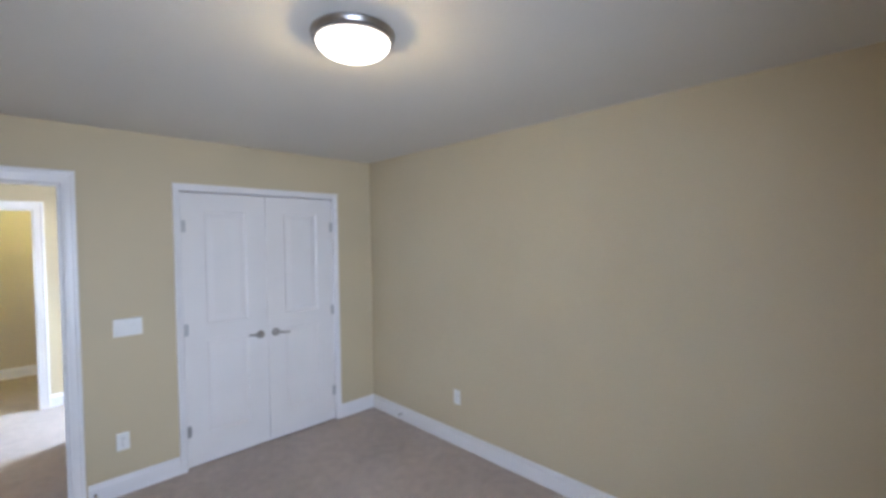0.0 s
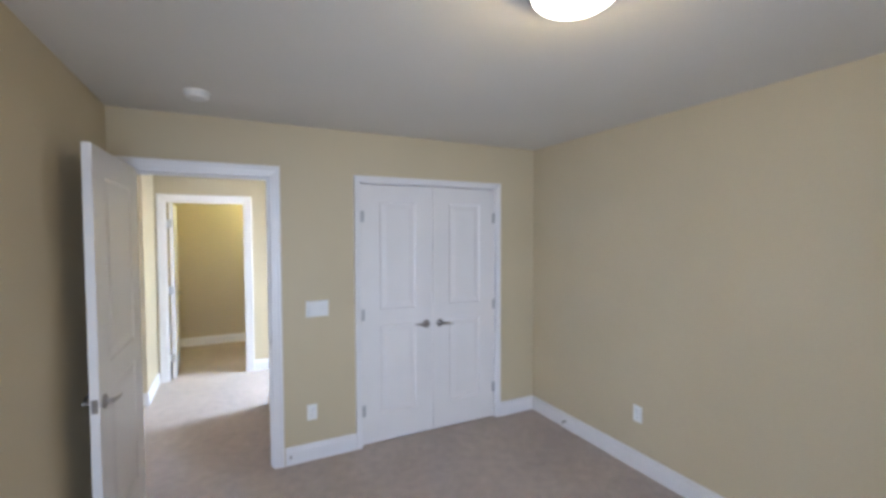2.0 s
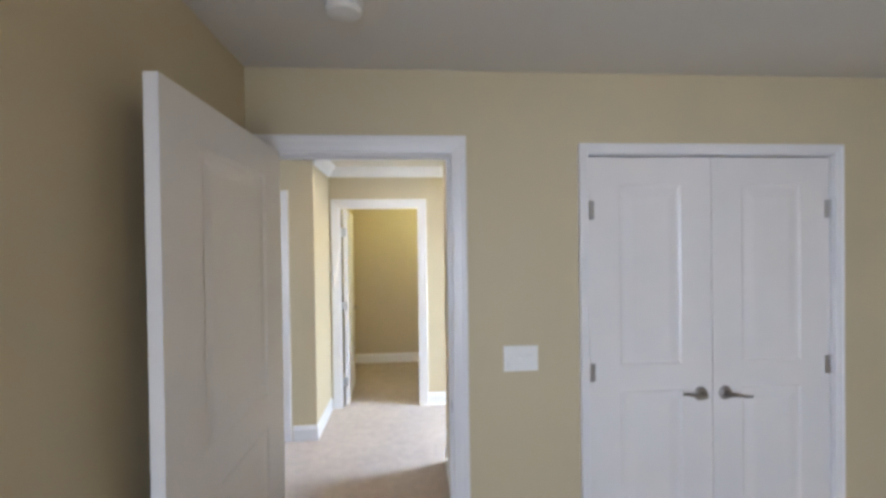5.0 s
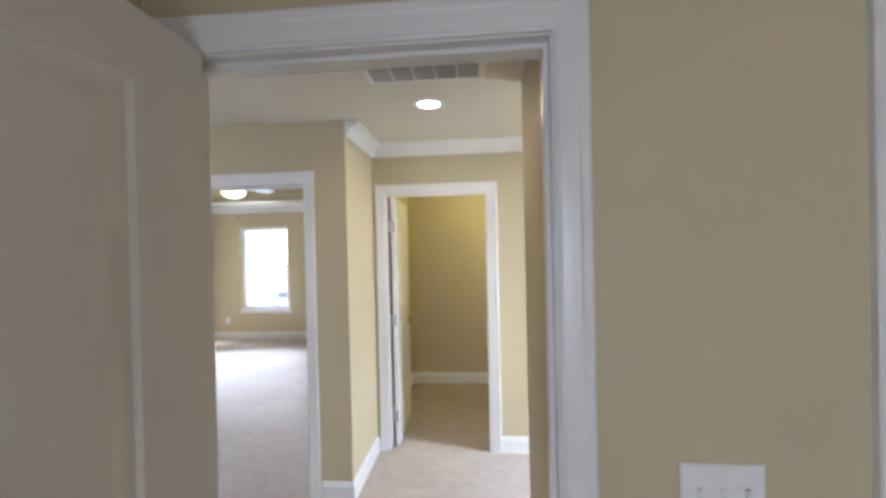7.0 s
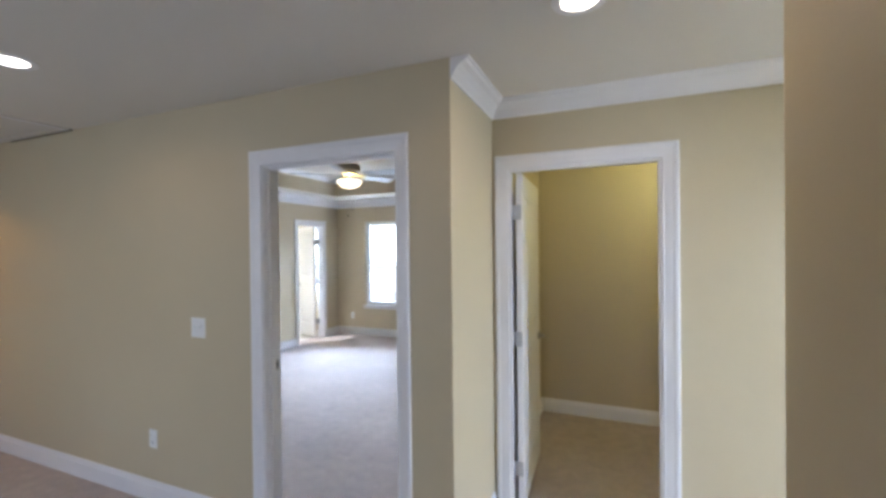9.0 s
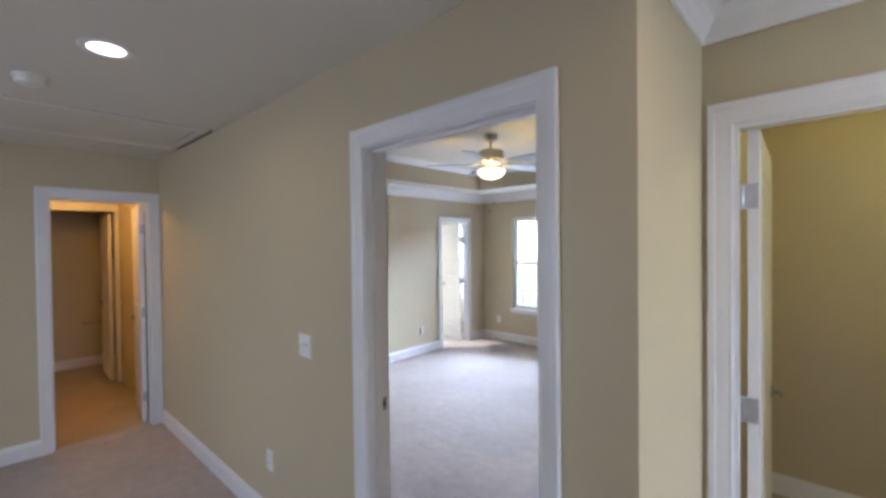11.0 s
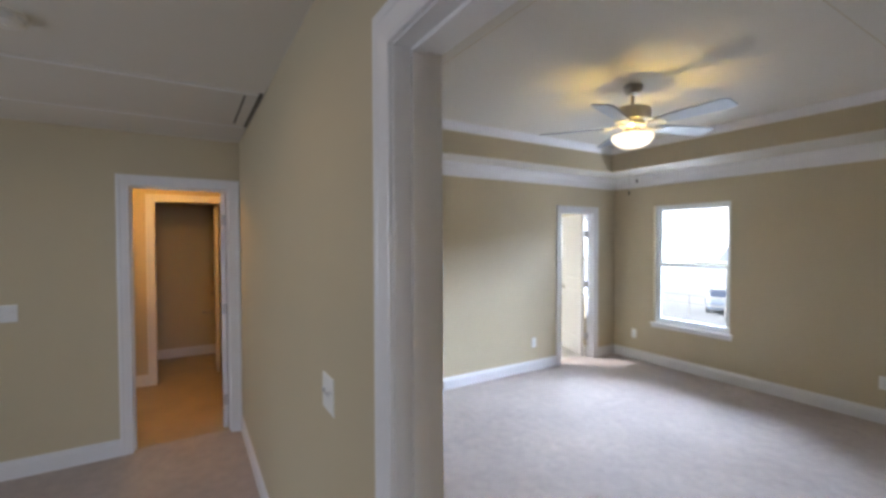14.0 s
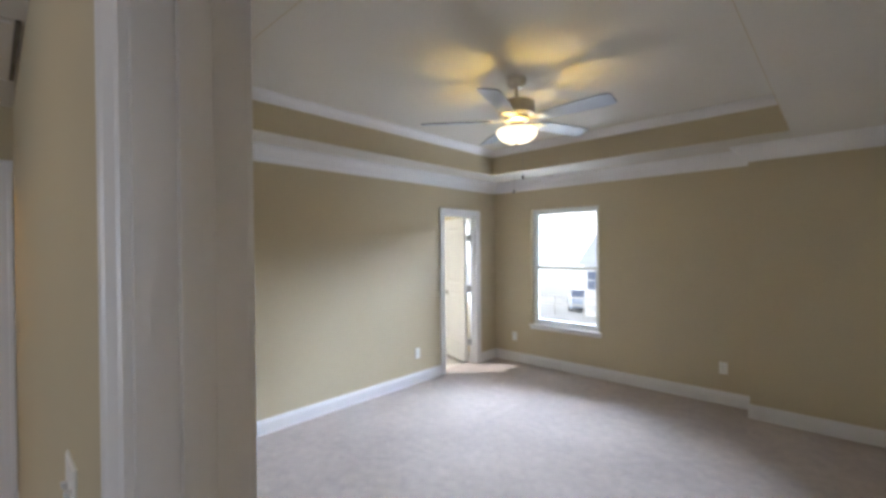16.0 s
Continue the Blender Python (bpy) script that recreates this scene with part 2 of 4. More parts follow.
BASE = [(0, 0), (0.014, 0), (0.014, 0.092), (0.0125, 0.100), (0.009, 0.106), (0.007, 0.116), (0.003, 0.126), (0, 0.128)]


def baseboard(pts):
    return structure("baseboard", sweep_plan(pts, BASE), TRIM, "white painted wooden baseboard along a beige wall", "baseboard")


def crown_profile(h, w):
    return [(0, -h), (0.008, -h), (0.012, -h * 0.86), (w * 0.22, -h * 0.74), (w * 0.34, -h * 0.55), (w * 0.55, -h * 0.34), (w * 0.82, -h * 0.22), (w * 0.88, -h * 0.12), (w, -h * 0.10), (w, 0), (0, 0)]


def crown(pts, z, h=0.09, w=0.085, name="trim"):
    return structure(name, sweep_plan(pts, crown_profile(h, w), z), TRIM, "white crown moulding where wall meets ceiling", "crown moulding")


CASING = [(0.0, 0.0), (0.0, 0.010), (0.006, 0.013), (0.012, 0.0115), (0.030, 0.014), (0.052, 0.0155), (0.058, 0.0185), (0.074, 0.019), (0.080, 0.016), (0.080, 0.0)]


def to_plane(axis, face, out):
    """Maps (u, depth, z) on a wall's face to the world; out is +1 or -1 along the wall's normal."""
    if axis == "x":
        return lambda u, d, z: Vector((u, face + out * d, z))
    return lambda u, d, z: Vector((face + out * d, u, z))


def casing(axis, face, out, u0, u1, top, left=1.0, right=1.0, head=1.0):
    """Door trim round three sides of an opening; left and right scale its width where a corner cuts it."""
    f = to_plane(axis, face, out)
    rings = [[f(u0 - o * left, d, 0.0) for o, d in CASING], [f(u0 - o * left, d, top + o * head) for o, d in CASING],
             [f(u1 + o * right, d, top + o * head) for o, d in CASING], [f(u1 + o * right, d, 0.0) for o, d in CASING]]
    return structure("trim", loft(rings), TRIM, "white painted door casing round the opening", "door casing")


def jamb(axis, p0, p1, u0, u1, top, stop=None, reveal=0.006):
    """Jamb boards that line an opening, with a stop strip at the depth given."""
    t = 0.005
    a, b = p0 - 0.001, p1 + 0.001
    rows = [(u0 - 0.002, a, 0, u0 + t, b, top), (u1 - t, a, 0, u1 + 0.002, b, top), (u0 + t, a, top - t, u1 - t, b, top + 0.002)]
    if stop is not None:
        s0, s1 = stop
        rows += [(u0 + t, s0, 0, u0 + t + 0.011, s1, top - t), (u1 - t - 0.011, s0, 0, u1 - t, s1, top - t), (u0 + t + 0.011, s0, top - t - 0.011, u1 - t - 0.011, s1, top - t)]
    bm = bmesh.new()
    for x0, y0, z0, x1, y1, z1 in rows:
        box(bm, *((x0, y0, z0, x1, y1, z1) if axis == "x" else (y0, x0, z0, y1, x1, z1)), bevel=0.0012)
    return structure("trim", bm, TRIM, "white painted door jamb lining the opening", "door jamb")


# ---- doors ----


def raised_panel(x0, z0, x1, z1, y, out):
    """A panel field set into a leaf: cove, flat border and raised middle."""
    steps = [(0.0, 0.0), (0.012, -0.006), (0.018, -0.0065), (0.026, -0.0065), (0.062, -0.0012), (0.068, -0.001)]
    rings = [[Vector((a, y + out * d, b)) for a, b in ((x0 + o, z0 + o), (x1 - o, z0 + o), (x1 - o, z1 - o), (x0 + o, z1 - o))] for o, d in steps]
    bm = bmesh.new()
    rows = [[bm.verts.new(p) for p in r] for r in rings]
    for a, b in zip(rows, rows[1:]):
        for k in range(4):
            j = (k + 1) % 4
            bm.faces.new((a[k], a[j], b[j], b[k]))
    bm.faces.new(rows[-1])
    bmesh.ops.recalc_face_normals(bm, faces=bm.faces)
    if sum(f.normal.y for f in bm.faces) * out < 0:
        bmesh.ops.reverse_faces(bm, faces=bm.faces)
    return bm


def lever_handle(parent, x, z, y, out, way):
    """A lever on a round rose; way is the side to which the lever points."""
    h = part("handle", lathe([(0, 0.0), (0.031, 0.0), (0.033, 0.003), (0.031, 0.008), (0.024, 0.012), (0.013, 0.014), (0.011, 0.030), (0.013, 0.040), (0.0, 0.044)], 24), NICKEL, parent, "satin nickel lever handle",
             Matrix.Translation((x, y, z)) @ Matrix.Rotation(radians(-90 * out), 4, 'X'), smooth=True)
    pts = [(0.0, 0.0, 0.036), (way * 0.02, 0.0, 0.042), (way * 0.05, 0.004, 0.044), (way * 0.08, 0.010, 0.043), (way * 0.105, 0.012, 0.040), (way * 0.115, 0.008, 0.040)]
    bm = tube(pts, [0.010, 0.0095, 0.008, 0.007, 0.006, 0.003], 10, 0.8)
    part("lever", bm, NICKEL, h, smooth=True)
    return h


def hinge(parent, x, y, z, plate_dir=(1, 0), reach=0.032):
    """A butt hinge: a knuckle barrel and a plate let into the edge."""
    dx, dy = plate_dir
    k = part("hinge", lathe([(0, -0.047), (0.004, -0.046), (0.0055, -0.043), (0.0055, 0.043), (0.004, 0.046), (0, 0.047)], 12), HINGE, parent, "steel butt hinge", Matrix.Translation((x, y, z)), smooth=True)
    if dx:
        part("plate", boxes((min(0, dx * reach), -0.0012, -0.044, max(0, dx * reach), 0.0012, 0.044), bevel=0.0004), HINGE, k)
    else:
        part("plate", boxes((-0.0012, min(0, dy * reach), -0.044, 0.0012, max(0, dy * reach), 0.044), bevel=0.0004), HINGE, k)
    return k


def door_leaf(name, m, width, height, label, stile=0.115, handle_x=None, ways=(1, -1), sides=(-1, 1), hinges=(), edge_plate=False):
    """A moulded two-panel leaf: hinge edge at x = 0, closing edge at x = width, y from 0 to 0.035."""
    d = thing(name, m, label, "door", kind="structure")
    t = 0.035
    rails = [(0.0, 0.22), (0.93, 1.05), (height - 0.13, height)]
    bm = boxes((0, 0, 0.0, stile, t, height), (width - stile, 0, 0.0, width, t, height))
    for a, b in rails:
        box(bm, stile, 0, a, width - stile, t, b)
    box(bm, stile, 0.012, rails[0][1], width - stile, t - 0.012, rails[2][0])
    part("leaf", bm, DOOR, d)
    for z0, z1 in ((rails[0][1], rails[1][0]), (rails[1][1], rails[2][0])):
        part("panel", raised_panel(stile, z0, width - stile, z1, 0.0, -1), DOOR, d)
        part("panel", raised_panel(stile, z0, width - stile, z1, t, 1), DOOR, d)
    if handle_x is not None:
        for side, way in zip(sides, ways):
            lever_handle(d, handle_x, 0.905, 0.0 if side < 0 else t, side, way)
    if edge_plate:
        part("latch", boxes((width - 0.0005, 0.006, 0.875, width + 0.0012, t - 0.006, 0.935), bevel=0.0004), NICKEL, d, "nickel latch plate on the door edge")
    for h in hinges:
        hinge(d, *h)
    return d


# ---- electrical plates ----


def plate_pose(axis, face, out, u, z):
    """A pose whose +z leaves the wall, x along it, y up."""
    p = to_plane(axis, face, out)(u, 0, z)
    n = Vector((0, out, 0)) if axis == "x" else Vector((out, 0, 0))
    up = Vector((0, 0, 1))
    s = up.cross(n)
    r = Matrix((s, up, n)).transposed().to_4x4()
    return Matrix.Translation(p) @ r


def face_plate(w, h):
    return loft([[Vector((sx * (w / 2 - i), sy * (h / 2 - i), z)) for sx, sy in ((-1, -1), (1, -1), (1, 1), (-1, 1))] for i, z in ((0, 0), (0, 0.003), (0.004, 0.006), (0.006, 0.0064))])


def screw(parent, x, y, z):
    part("screw", lathe([(0.0033, 0.0), (0.003, 0.0009), (0, 0.0012)], 10), PLATE, parent, m=Matrix.Translation((x, y, z)), smooth=True)


def light_switch(axis, face, out, u, z, gangs, label, toggles=True):
    w = 0.07 + 0.046 * (gangs - 1)
    s = thing("light_switch", plate_pose(axis, face, out, u, z), label, "light switch")
    part("plate", face_plate(w, 0.118), PLATE, s)
    for g in range(gangs):
        x = (g - (gangs - 1) / 2) * 0.046
        part("toggle", loft([[Vector((x + sx * a, sy * b + c, zz)) for sx, sy in ((-1, -1), (1, -1), (1, 1), (-1, 1))] for a, b, c, zz in ((0.005, 0.012, 0, 0.006), (0.005, 0.010, 0.002, 0.008), (0.004, 0.004, 0.009, 0.016))]), PLATE, s)
        for y in (-0.03, 0.03):
            screw(s, x, y, 0.006)
    return s


def wall_outlet(axis, face, out, u, z, label, w=0.072):
    s = thing("wall_outlet", plate_pose(axis, face, out, u, z), label, "outlet", group="wall outlets")
    part("plate", face_plate(w, 0.116), PLATE, s)
    for y in (-0.02, 0.02):
        r = part("receptacle", boxes((-0.0165, y - 0.0135, 0.0055, 0.0165, y + 0.0135, 0.0078), bevel=0.001), PLATE, s)
        part("slots", boxes((-0.0085, y - 0.002, 0.0075, -0.0065, y + 0.007, 0.0081), (0.0065, y - 0.002, 0.0075, 0.0085, y + 0.007, 0.0081), (-0.002, y - 0.010, 0.0075, 0.002, y - 0.006, 0.0081)), SLOT, r)
    screw(s, 0, 0, 0.006)
    return s


# ---- the large structure ----
TOP = 2.44
A0, A1, AT = -0.600, 0.232, 2.062          # bedroom door
C0, C1, CT = 0.872, 2.110, 2.064           # bedroom closet
F0, F1, FT = -0.677, 0.131, 2.042          # walk-in closet
B0, B1, BT = -1.885, -1.050, 2.045         # master bedroom
E0, E1, ET = 0.995, 1.668, 2.038           # bathroom at the hall's end
M0, M1, MT = 5.480, 6.105, 1.972           # master bathroom
P0, P1 = -5.200, -1.250                    # unseen open loft off the hall's west end, widened to light the hall
Q0, Q1 = -1.000, -0.262                    # door in the loft

structure("floor", boxes((-0.77, -4.05, -0.12, 2.63, 0.0, 0.0), (-5.06, 0.0, -0.12, 2.78, 1.8, 0.0), (1.0, 1.8, -0.12, 2.78, 2.5, 0.0), (-5.26, -2.06, -0.12, -1.19, 0.0, 0.0), (-5.06, 1.8, -0.12, 1.0, 6.70, 0.0)), CARPET, "beige cut-pile carpet with brushed traffic marks", "carpet")
wall("wall_bedroom_north", "x", 0.0, 0.115, P1, 2.645, openings=((A0, A1, 0, AT), (C0, C1, 0, CT)))
wall("wall_bedroom_west", "y", -0.785, -0.67, -3.95, 0.0)
wall("wall_bedroom_east", "y", 2.53, 2.645, -3.95, 0.0)
wall("wall_bedroom_south", "x", -4.065, -3.95, -0.785, 2.645, openings=((-0.60, 0.40, 0.60, 2.0),))
wall("wall_closet_east", "y", 2.53, 2.645, 0.115, 1.145)
wall("wall_hall_east", "y", 0.297, 0.412, 0.115, 1.26)
wall("wall_landing_south", "x", 1.145, 1.26, 0.412, 2.815)
wall("wall_landing_east", "y", 2.70, 2.815, 1.26, 2.44, openings=((1.38, 2.10, 1.20, 2.30),))
wall("wall_hall_north", "x", 2.44, 2.555, -0.772, 2.815, openings=((F0, F1, 0, FT),))
wall("wall_alcove", "y", -0.872, -0.772, 1.75, 6.31)
wall("wall_master_south", "x", 1.75, 1.865, -5.0, -0.872, openings=((B0, B1, 0, BT),))
wall("wall_hall_west", "y", -5.115, -5.0, 0.115, 1.865, openings=((E0, E1, 0, ET),))
wall("wall_master_west", "y", -5.025, -4.91, 1.865, 6.54, openings=((M0, M1, 0, MT),))
wall("wall_master_north", "x", 6.54, 6.66, -5.025, -1.94, openings=((-4.32, -3.41, 0.54, 2.045),))
structure("wall_master_bump", boxes((-1.94, 6.31, 0, -0.757, 6.66, 2.46)), PAINT, "beige painted wall standing proud of the window wall", "wall")
wall("wall_walk_in_north", "x", 4.10, 4.20, -0.772, 1.0)
wall("wall_walk_in_east", "y", 0.90, 1.0, 2.555, 4.10)

# splayed corner, and the unseen loft with a window added for the hall's light
structure("wall_splay", loft([[Vector((x, y, z)) for x, y in ((-5.0, 0.115), (-5.115, 0.115), (-5.315, -0.01), (-5.315, -0.085), (-5.112, -0.085))] for z in (0.0, 2.46)]), PAINT, "beige splayed wall at the hall's corner", "wall")
wall("wall_loft_west", "y", P0 - 0.115, P0, -2.0, -0.085, openings=((Q0, Q1, 0, 2.04),))
wall("wall_loft_east", "y", P1, P1 + 0.115, -2.0, 0.0)
wall("wall_loft_south", "x", -2.115, -2.0, P0 - 0.115, P1 + 0.115, openings=((-4.60, -1.60, 0.60, 2.10),))

# bathroom behind the hall's end door
structure("floor_bath", boxes((-8.10, -0.1, -0.12, -5.06, 1.87, 0.001)), TILE, "tan vinyl tile bathroom floor", "floor")
wall("wall_bath_south", "x", 0.0, 0.115, -8.065, -5.115)
wall("wall_bath_north", "x", 1.75, 1.865, -8.065, -5.115)
wall("wall_bath_back", "y", -8.065, -7.95, 0.115, 1.75)
wall("wall_bath_partition", "y", -6.86, -6.76, 0.115, 1.75, openings=((1.055, 1.715, 0, 2.06),))

# master bathroom
BATHTILE = material("pale_bath_tile", (0.58, 0.54, 0.48), 0.35, vary=0.06, scale=3.0, bump=0.05, bump_scale=60)
structure("floor_master_bath", boxes((-7.12, 3.28, -0.12, -5.06, 6.67, 0.001)), BATHTILE, "pale tile floor of the master bathroom", "floor")
wall("wall_master_bath_west", "y", -7.115, -7.0, 3.4, 6.54, openings=((3.60, 4.28, 0.75, 1.97),))
wall("wall_master_bath_south", "x", 3.285, 3.4, -7.115, -5.025)
wall("wall_master_bath_north", "x", 6.54, 6.66, -7.115, -5.025, openings=((-6.55, -5.25, 0.80, 1.98),))

# ceilings
TX0, TX1, TY0, TY1 = -4.45, -1.62, 2.40, 5.86
structure("ceiling", boxes((-0.80, -4.08, TOP, 2.82, 0.05, 2.56), (-5.06, 0.05, TOP, 2.82, 1.81, 2.56), (-5.32, -2.12, TOP, -1.13, 0.05, 2.56), (-0.81, 1.81, TOP, 1.02, 4.22, 2.56), (1.02, 1.81, TOP, 2.82, 2.56, 2.56)), CEILING, "flat white painted ceiling, lightly textured", "ceiling")
structure("ceiling_master", boxes((-5.02, 1.81, TOP, TX0, 6.66, 2.9), (TX1, 1.81, TOP, -0.81, 6.66, 2.9), (TX0, 1.81, TOP, TX1, TY0, 2.9), (TX0, TY1, TOP, TX1, 6.66, 2.9)), CEILING, "white soffit round the tray ceiling", "ceiling")
structure("ceiling_tray", boxes((TX0 - 0.1, TY0 - 0.1, 2.72, TX1 + 0.1, TY1 + 0.1, 2.93)), CEILING, "raised white tray ceiling above the fan", "ceiling")
g = 0.004
structure("wall_tray", boxes((TX0, TY0, TOP - 0.001, TX0 + g, TY1, 2.72), (TX1 - g, TY0, TOP - 0.001, TX1, TY1, 2.72), (TX0 + g, TY0, TOP - 0.001, TX1 - g, TY0 + g, 2.72), (TX0 + g, TY1 - g, TOP - 0.001, TX1 - g, TY1, 2.72)), PAINT, "beige painted upright band of the tray ceiling", "wall")
structure("ceiling_bath", boxes((-8.1, 0, TOP, -5.06, 1.87, 2.56)), CEILING, "white bathroom ceiling", "ceiling")
structure("ceiling_master_bath", boxes((-7.12, 3.28, TOP, -5.02, 6.67, 2.56)), CEILING, "white master bathroom ceiling", "ceiling")

# crown mouldings
crown([(TX0 + g, TY0 + g), (TX1 - g, TY0 + g), (TX1 - g, TY1 - g), (TX0 + g, TY1 - g), (TX0 + g, TY0 + g + 0.0001)], 2.72, 0.068, 0.085)
crown([(-0.872, 6.31), (-1.94, 6.31), (-1.94, 6.54), (-4.91, 6.54), (-4.91, 1.865), (-0.872, 1.865)], TOP, 0.135, 0.125)
crown([(2.70, 2.44), (-0.772, 2.44), (-0.772, 1.752)], TOP, 0.095, 0.09)

# baseboards
K = 0.079
baseboard([(2.53, -3.95), (2.53, 0.0), (C1 + 0.043, 0.0)])
baseboard([(C0 - 0.043, 0.0), (A1 + K, 0.0)])
baseboard([(-0.67, -0.019), (-0.67, -3.95)])
baseboard([(A1 + K, 0.115), (0.297, 0.115), (0.297, 1.26), (2.70, 1.26)][1:])
baseboard([(2.70, 2.44), (F1 + K, 2.44)])
baseboard([(-0.772, 2.42), (-0.772, 1.75), (B1 + K, 1.75)])
baseboard([(B0 - K, 1.75), (-4.98, 1.75)])
baseboard([(-5.0, E0 - K), (-5.0, 0.115), (-5.112, -0.085)])
baseboard([(P0, -0.085), (P0, Q1 + K)])
baseboard([(P0, Q0 - K), (P0, -2.0), (P1, -2.0), (P1, 0.115), (A0 - K, 0.115)])
baseboard([(-0.872, 6.31), (-1.94, 6.31), (-1.94, 6.54), (-4.91, 6.54), (-4.91, M1 + K)])
baseboard([(-4.91, M0 - K), (-4.91, 1.865), (B0 - K, 1.865)])
baseboard([(0.90, 4.10), (-0.772, 4.10), (-0.772, 2.555)])
baseboard([(-7.95, 1.75), (-7.95, 0.115)])
baseboard([(-6.76, 1.055), (-6.76, 0.115), (-5.115, 0.115)])

# casings and jambs
casing("x", 0.0, -1, A0, A1, AT, left=0.86, right=0.88)
casing("x", 0.115, 1, A0, A1, AT, right=0.78)
jamb("x", 0.0, 0.115, A0, A1, AT, (0.032, 0.068))
casing("x", 0.0, -1, C0, C1, CT, 0.55, 0.55, 0.60)
jamb("x", 0.0, 0.115, C0, C1, CT)
casing("x", 2.44, -1, F0, F1, FT, left=0.97)
jamb("x", 2.44, 2.555, F0, F1, FT, (2.443, 2.470))
casing("x", 1.75, -1, B0, B1, BT, left=0.95, right=0.85)
casing("x", 1.865, 1, B0, B1, BT)
jamb("x", 1.75, 1.865, B0, B1, BT, (1.790, 1.825))
casing("y", -5.0, 1, E0, E1, ET)
jamb("y", -5.115, -5.0, E0, E1, ET, (-5.075, -5.045))
casing("y", -4.91, 1, M0, M1, MT)
jamb("y", -5.025, -4.91, M0, M1, MT, (-4.985, -4.955))
casing("y", P0, 1, Q0, Q1, 2.04)
jamb("y", P0 - 0.115, P0, Q0, Q1, 2.04)
casing("y", -6.76, 1, 1.055, 1.715, 2.06, right=0.40)
jamb("y", -6.86, -6.76, 1.055, 1.715, 2.06)

# ---- door leaves ----
LEAF = "white moulded two-panel interior door"
door_leaf("door_bedroom", pose(-0.556, -0.012, 0.012, 0, 0, -91.0), 0.870, 2.052, LEAF + " standing open against the wall", stile=0.185, handle_x=0.805, ways=(-1, -1), edge_plate=True, hinges=[(-0.003, 0.002, z, (0, 1)) for z in (0.24, 1.04, 1.80)])
door_leaf("door_closet_1", pose(C0 + 0.008, 0.012, 0.012), 0.609, 2.040, LEAF + ", closed, of a closet pair", stile=0.150, handle_x=0.549, ways=(-1,), sides=(-1,), hinges=[(-0.004, -0.004, z, (1, 0)) for z in (0.27, 1.025, 1.79)])
door_leaf("door_closet_2", pose(C1 - 0.008, 0.047, 0.012, 0, 0, 180), 0.609, 2.040, LEAF + ", closed, of a closet pair", stile=0.150, handle_x=0.549, ways=(-1,), sides=(1,), hinges=[(-0.004, 0.039, z, (1, 0)) for z in (0.27, 1.025, 1.79)])
door_leaf("door_walk_in", pose(F0 + 0.070, 2.490, 0.012, 0, 0, 92.5), 0.755, 2.012, LEAF + " standing open into the closet", handle_x=0.70, ways=(-1, -1), hinges=[(0.0, 0.050, z, (0, -1), 0.046) for z in (0.24, 1.02, 1.78)])
door_leaf("door_hall_bath", pose(-5.095, E1 - 0.022, 0.012, 0, 0, 174.0), 0.64, 2.01, LEAF + " standing open into the bathroom", handle_x=0.575, ways=(-1, -1), hinges=[(0.0, 0.0, z, (0, 1)) for z in (0.24, 1.02, 1.78)])
door_leaf("door_bath_inner", pose(-6.868, 1.693, 0.012, 0, 0, 178.5), 0.63, 2.02, LEAF + " standing open behind the partition", handle_x=0.57, ways=(-1,), sides=(1,), hinges=[(0.004, -0.008, z, (0, 1), 0.030) for z in (0.27, 1.02, 1.80)])
door_leaf("door_master_bath", pose(-5.012, M1 - 0.075, 0.012, 0, 0, 159.0), 0.590, 1.945, LEAF + " standing open into the bathroom", handle_x=0.53, ways=(-1, -1), hinges=[(-0.004, -0.006, z, (0, -1), 0.064) for z in (0.275, 0.988, 1.675)])
door_leaf("door_loft", pose(P0 - 0.010, Q0 + 0.018, 0.012, 0, 0, 90), Q1 - Q0 - 0.036, 2.0, LEAF + ", closed, off the loft", handle_x=0.64, ways=(-1,), sides=(-1,))
for place in (pose(B0 + 0.0045, 1.840, 0.930), pose(A1 - 0.0045, 0.019, 0.905, 0, 0, 180)):
    sp = thing("strike_plate", place, "nickel strike plate on a white door jamb", "strike plate", group="strike plates")
    part("plate", boxes((0.0, -0.015, -0.030, 0.002, 0.015, 0.030), bevel=0.0004), NICKEL, sp)
    part("hole", boxes((0.0015, -0.007, -0.014, 0.0026, 0.007, 0.014)), SLOT, sp, "dark latch hole")

# ---- windows ----


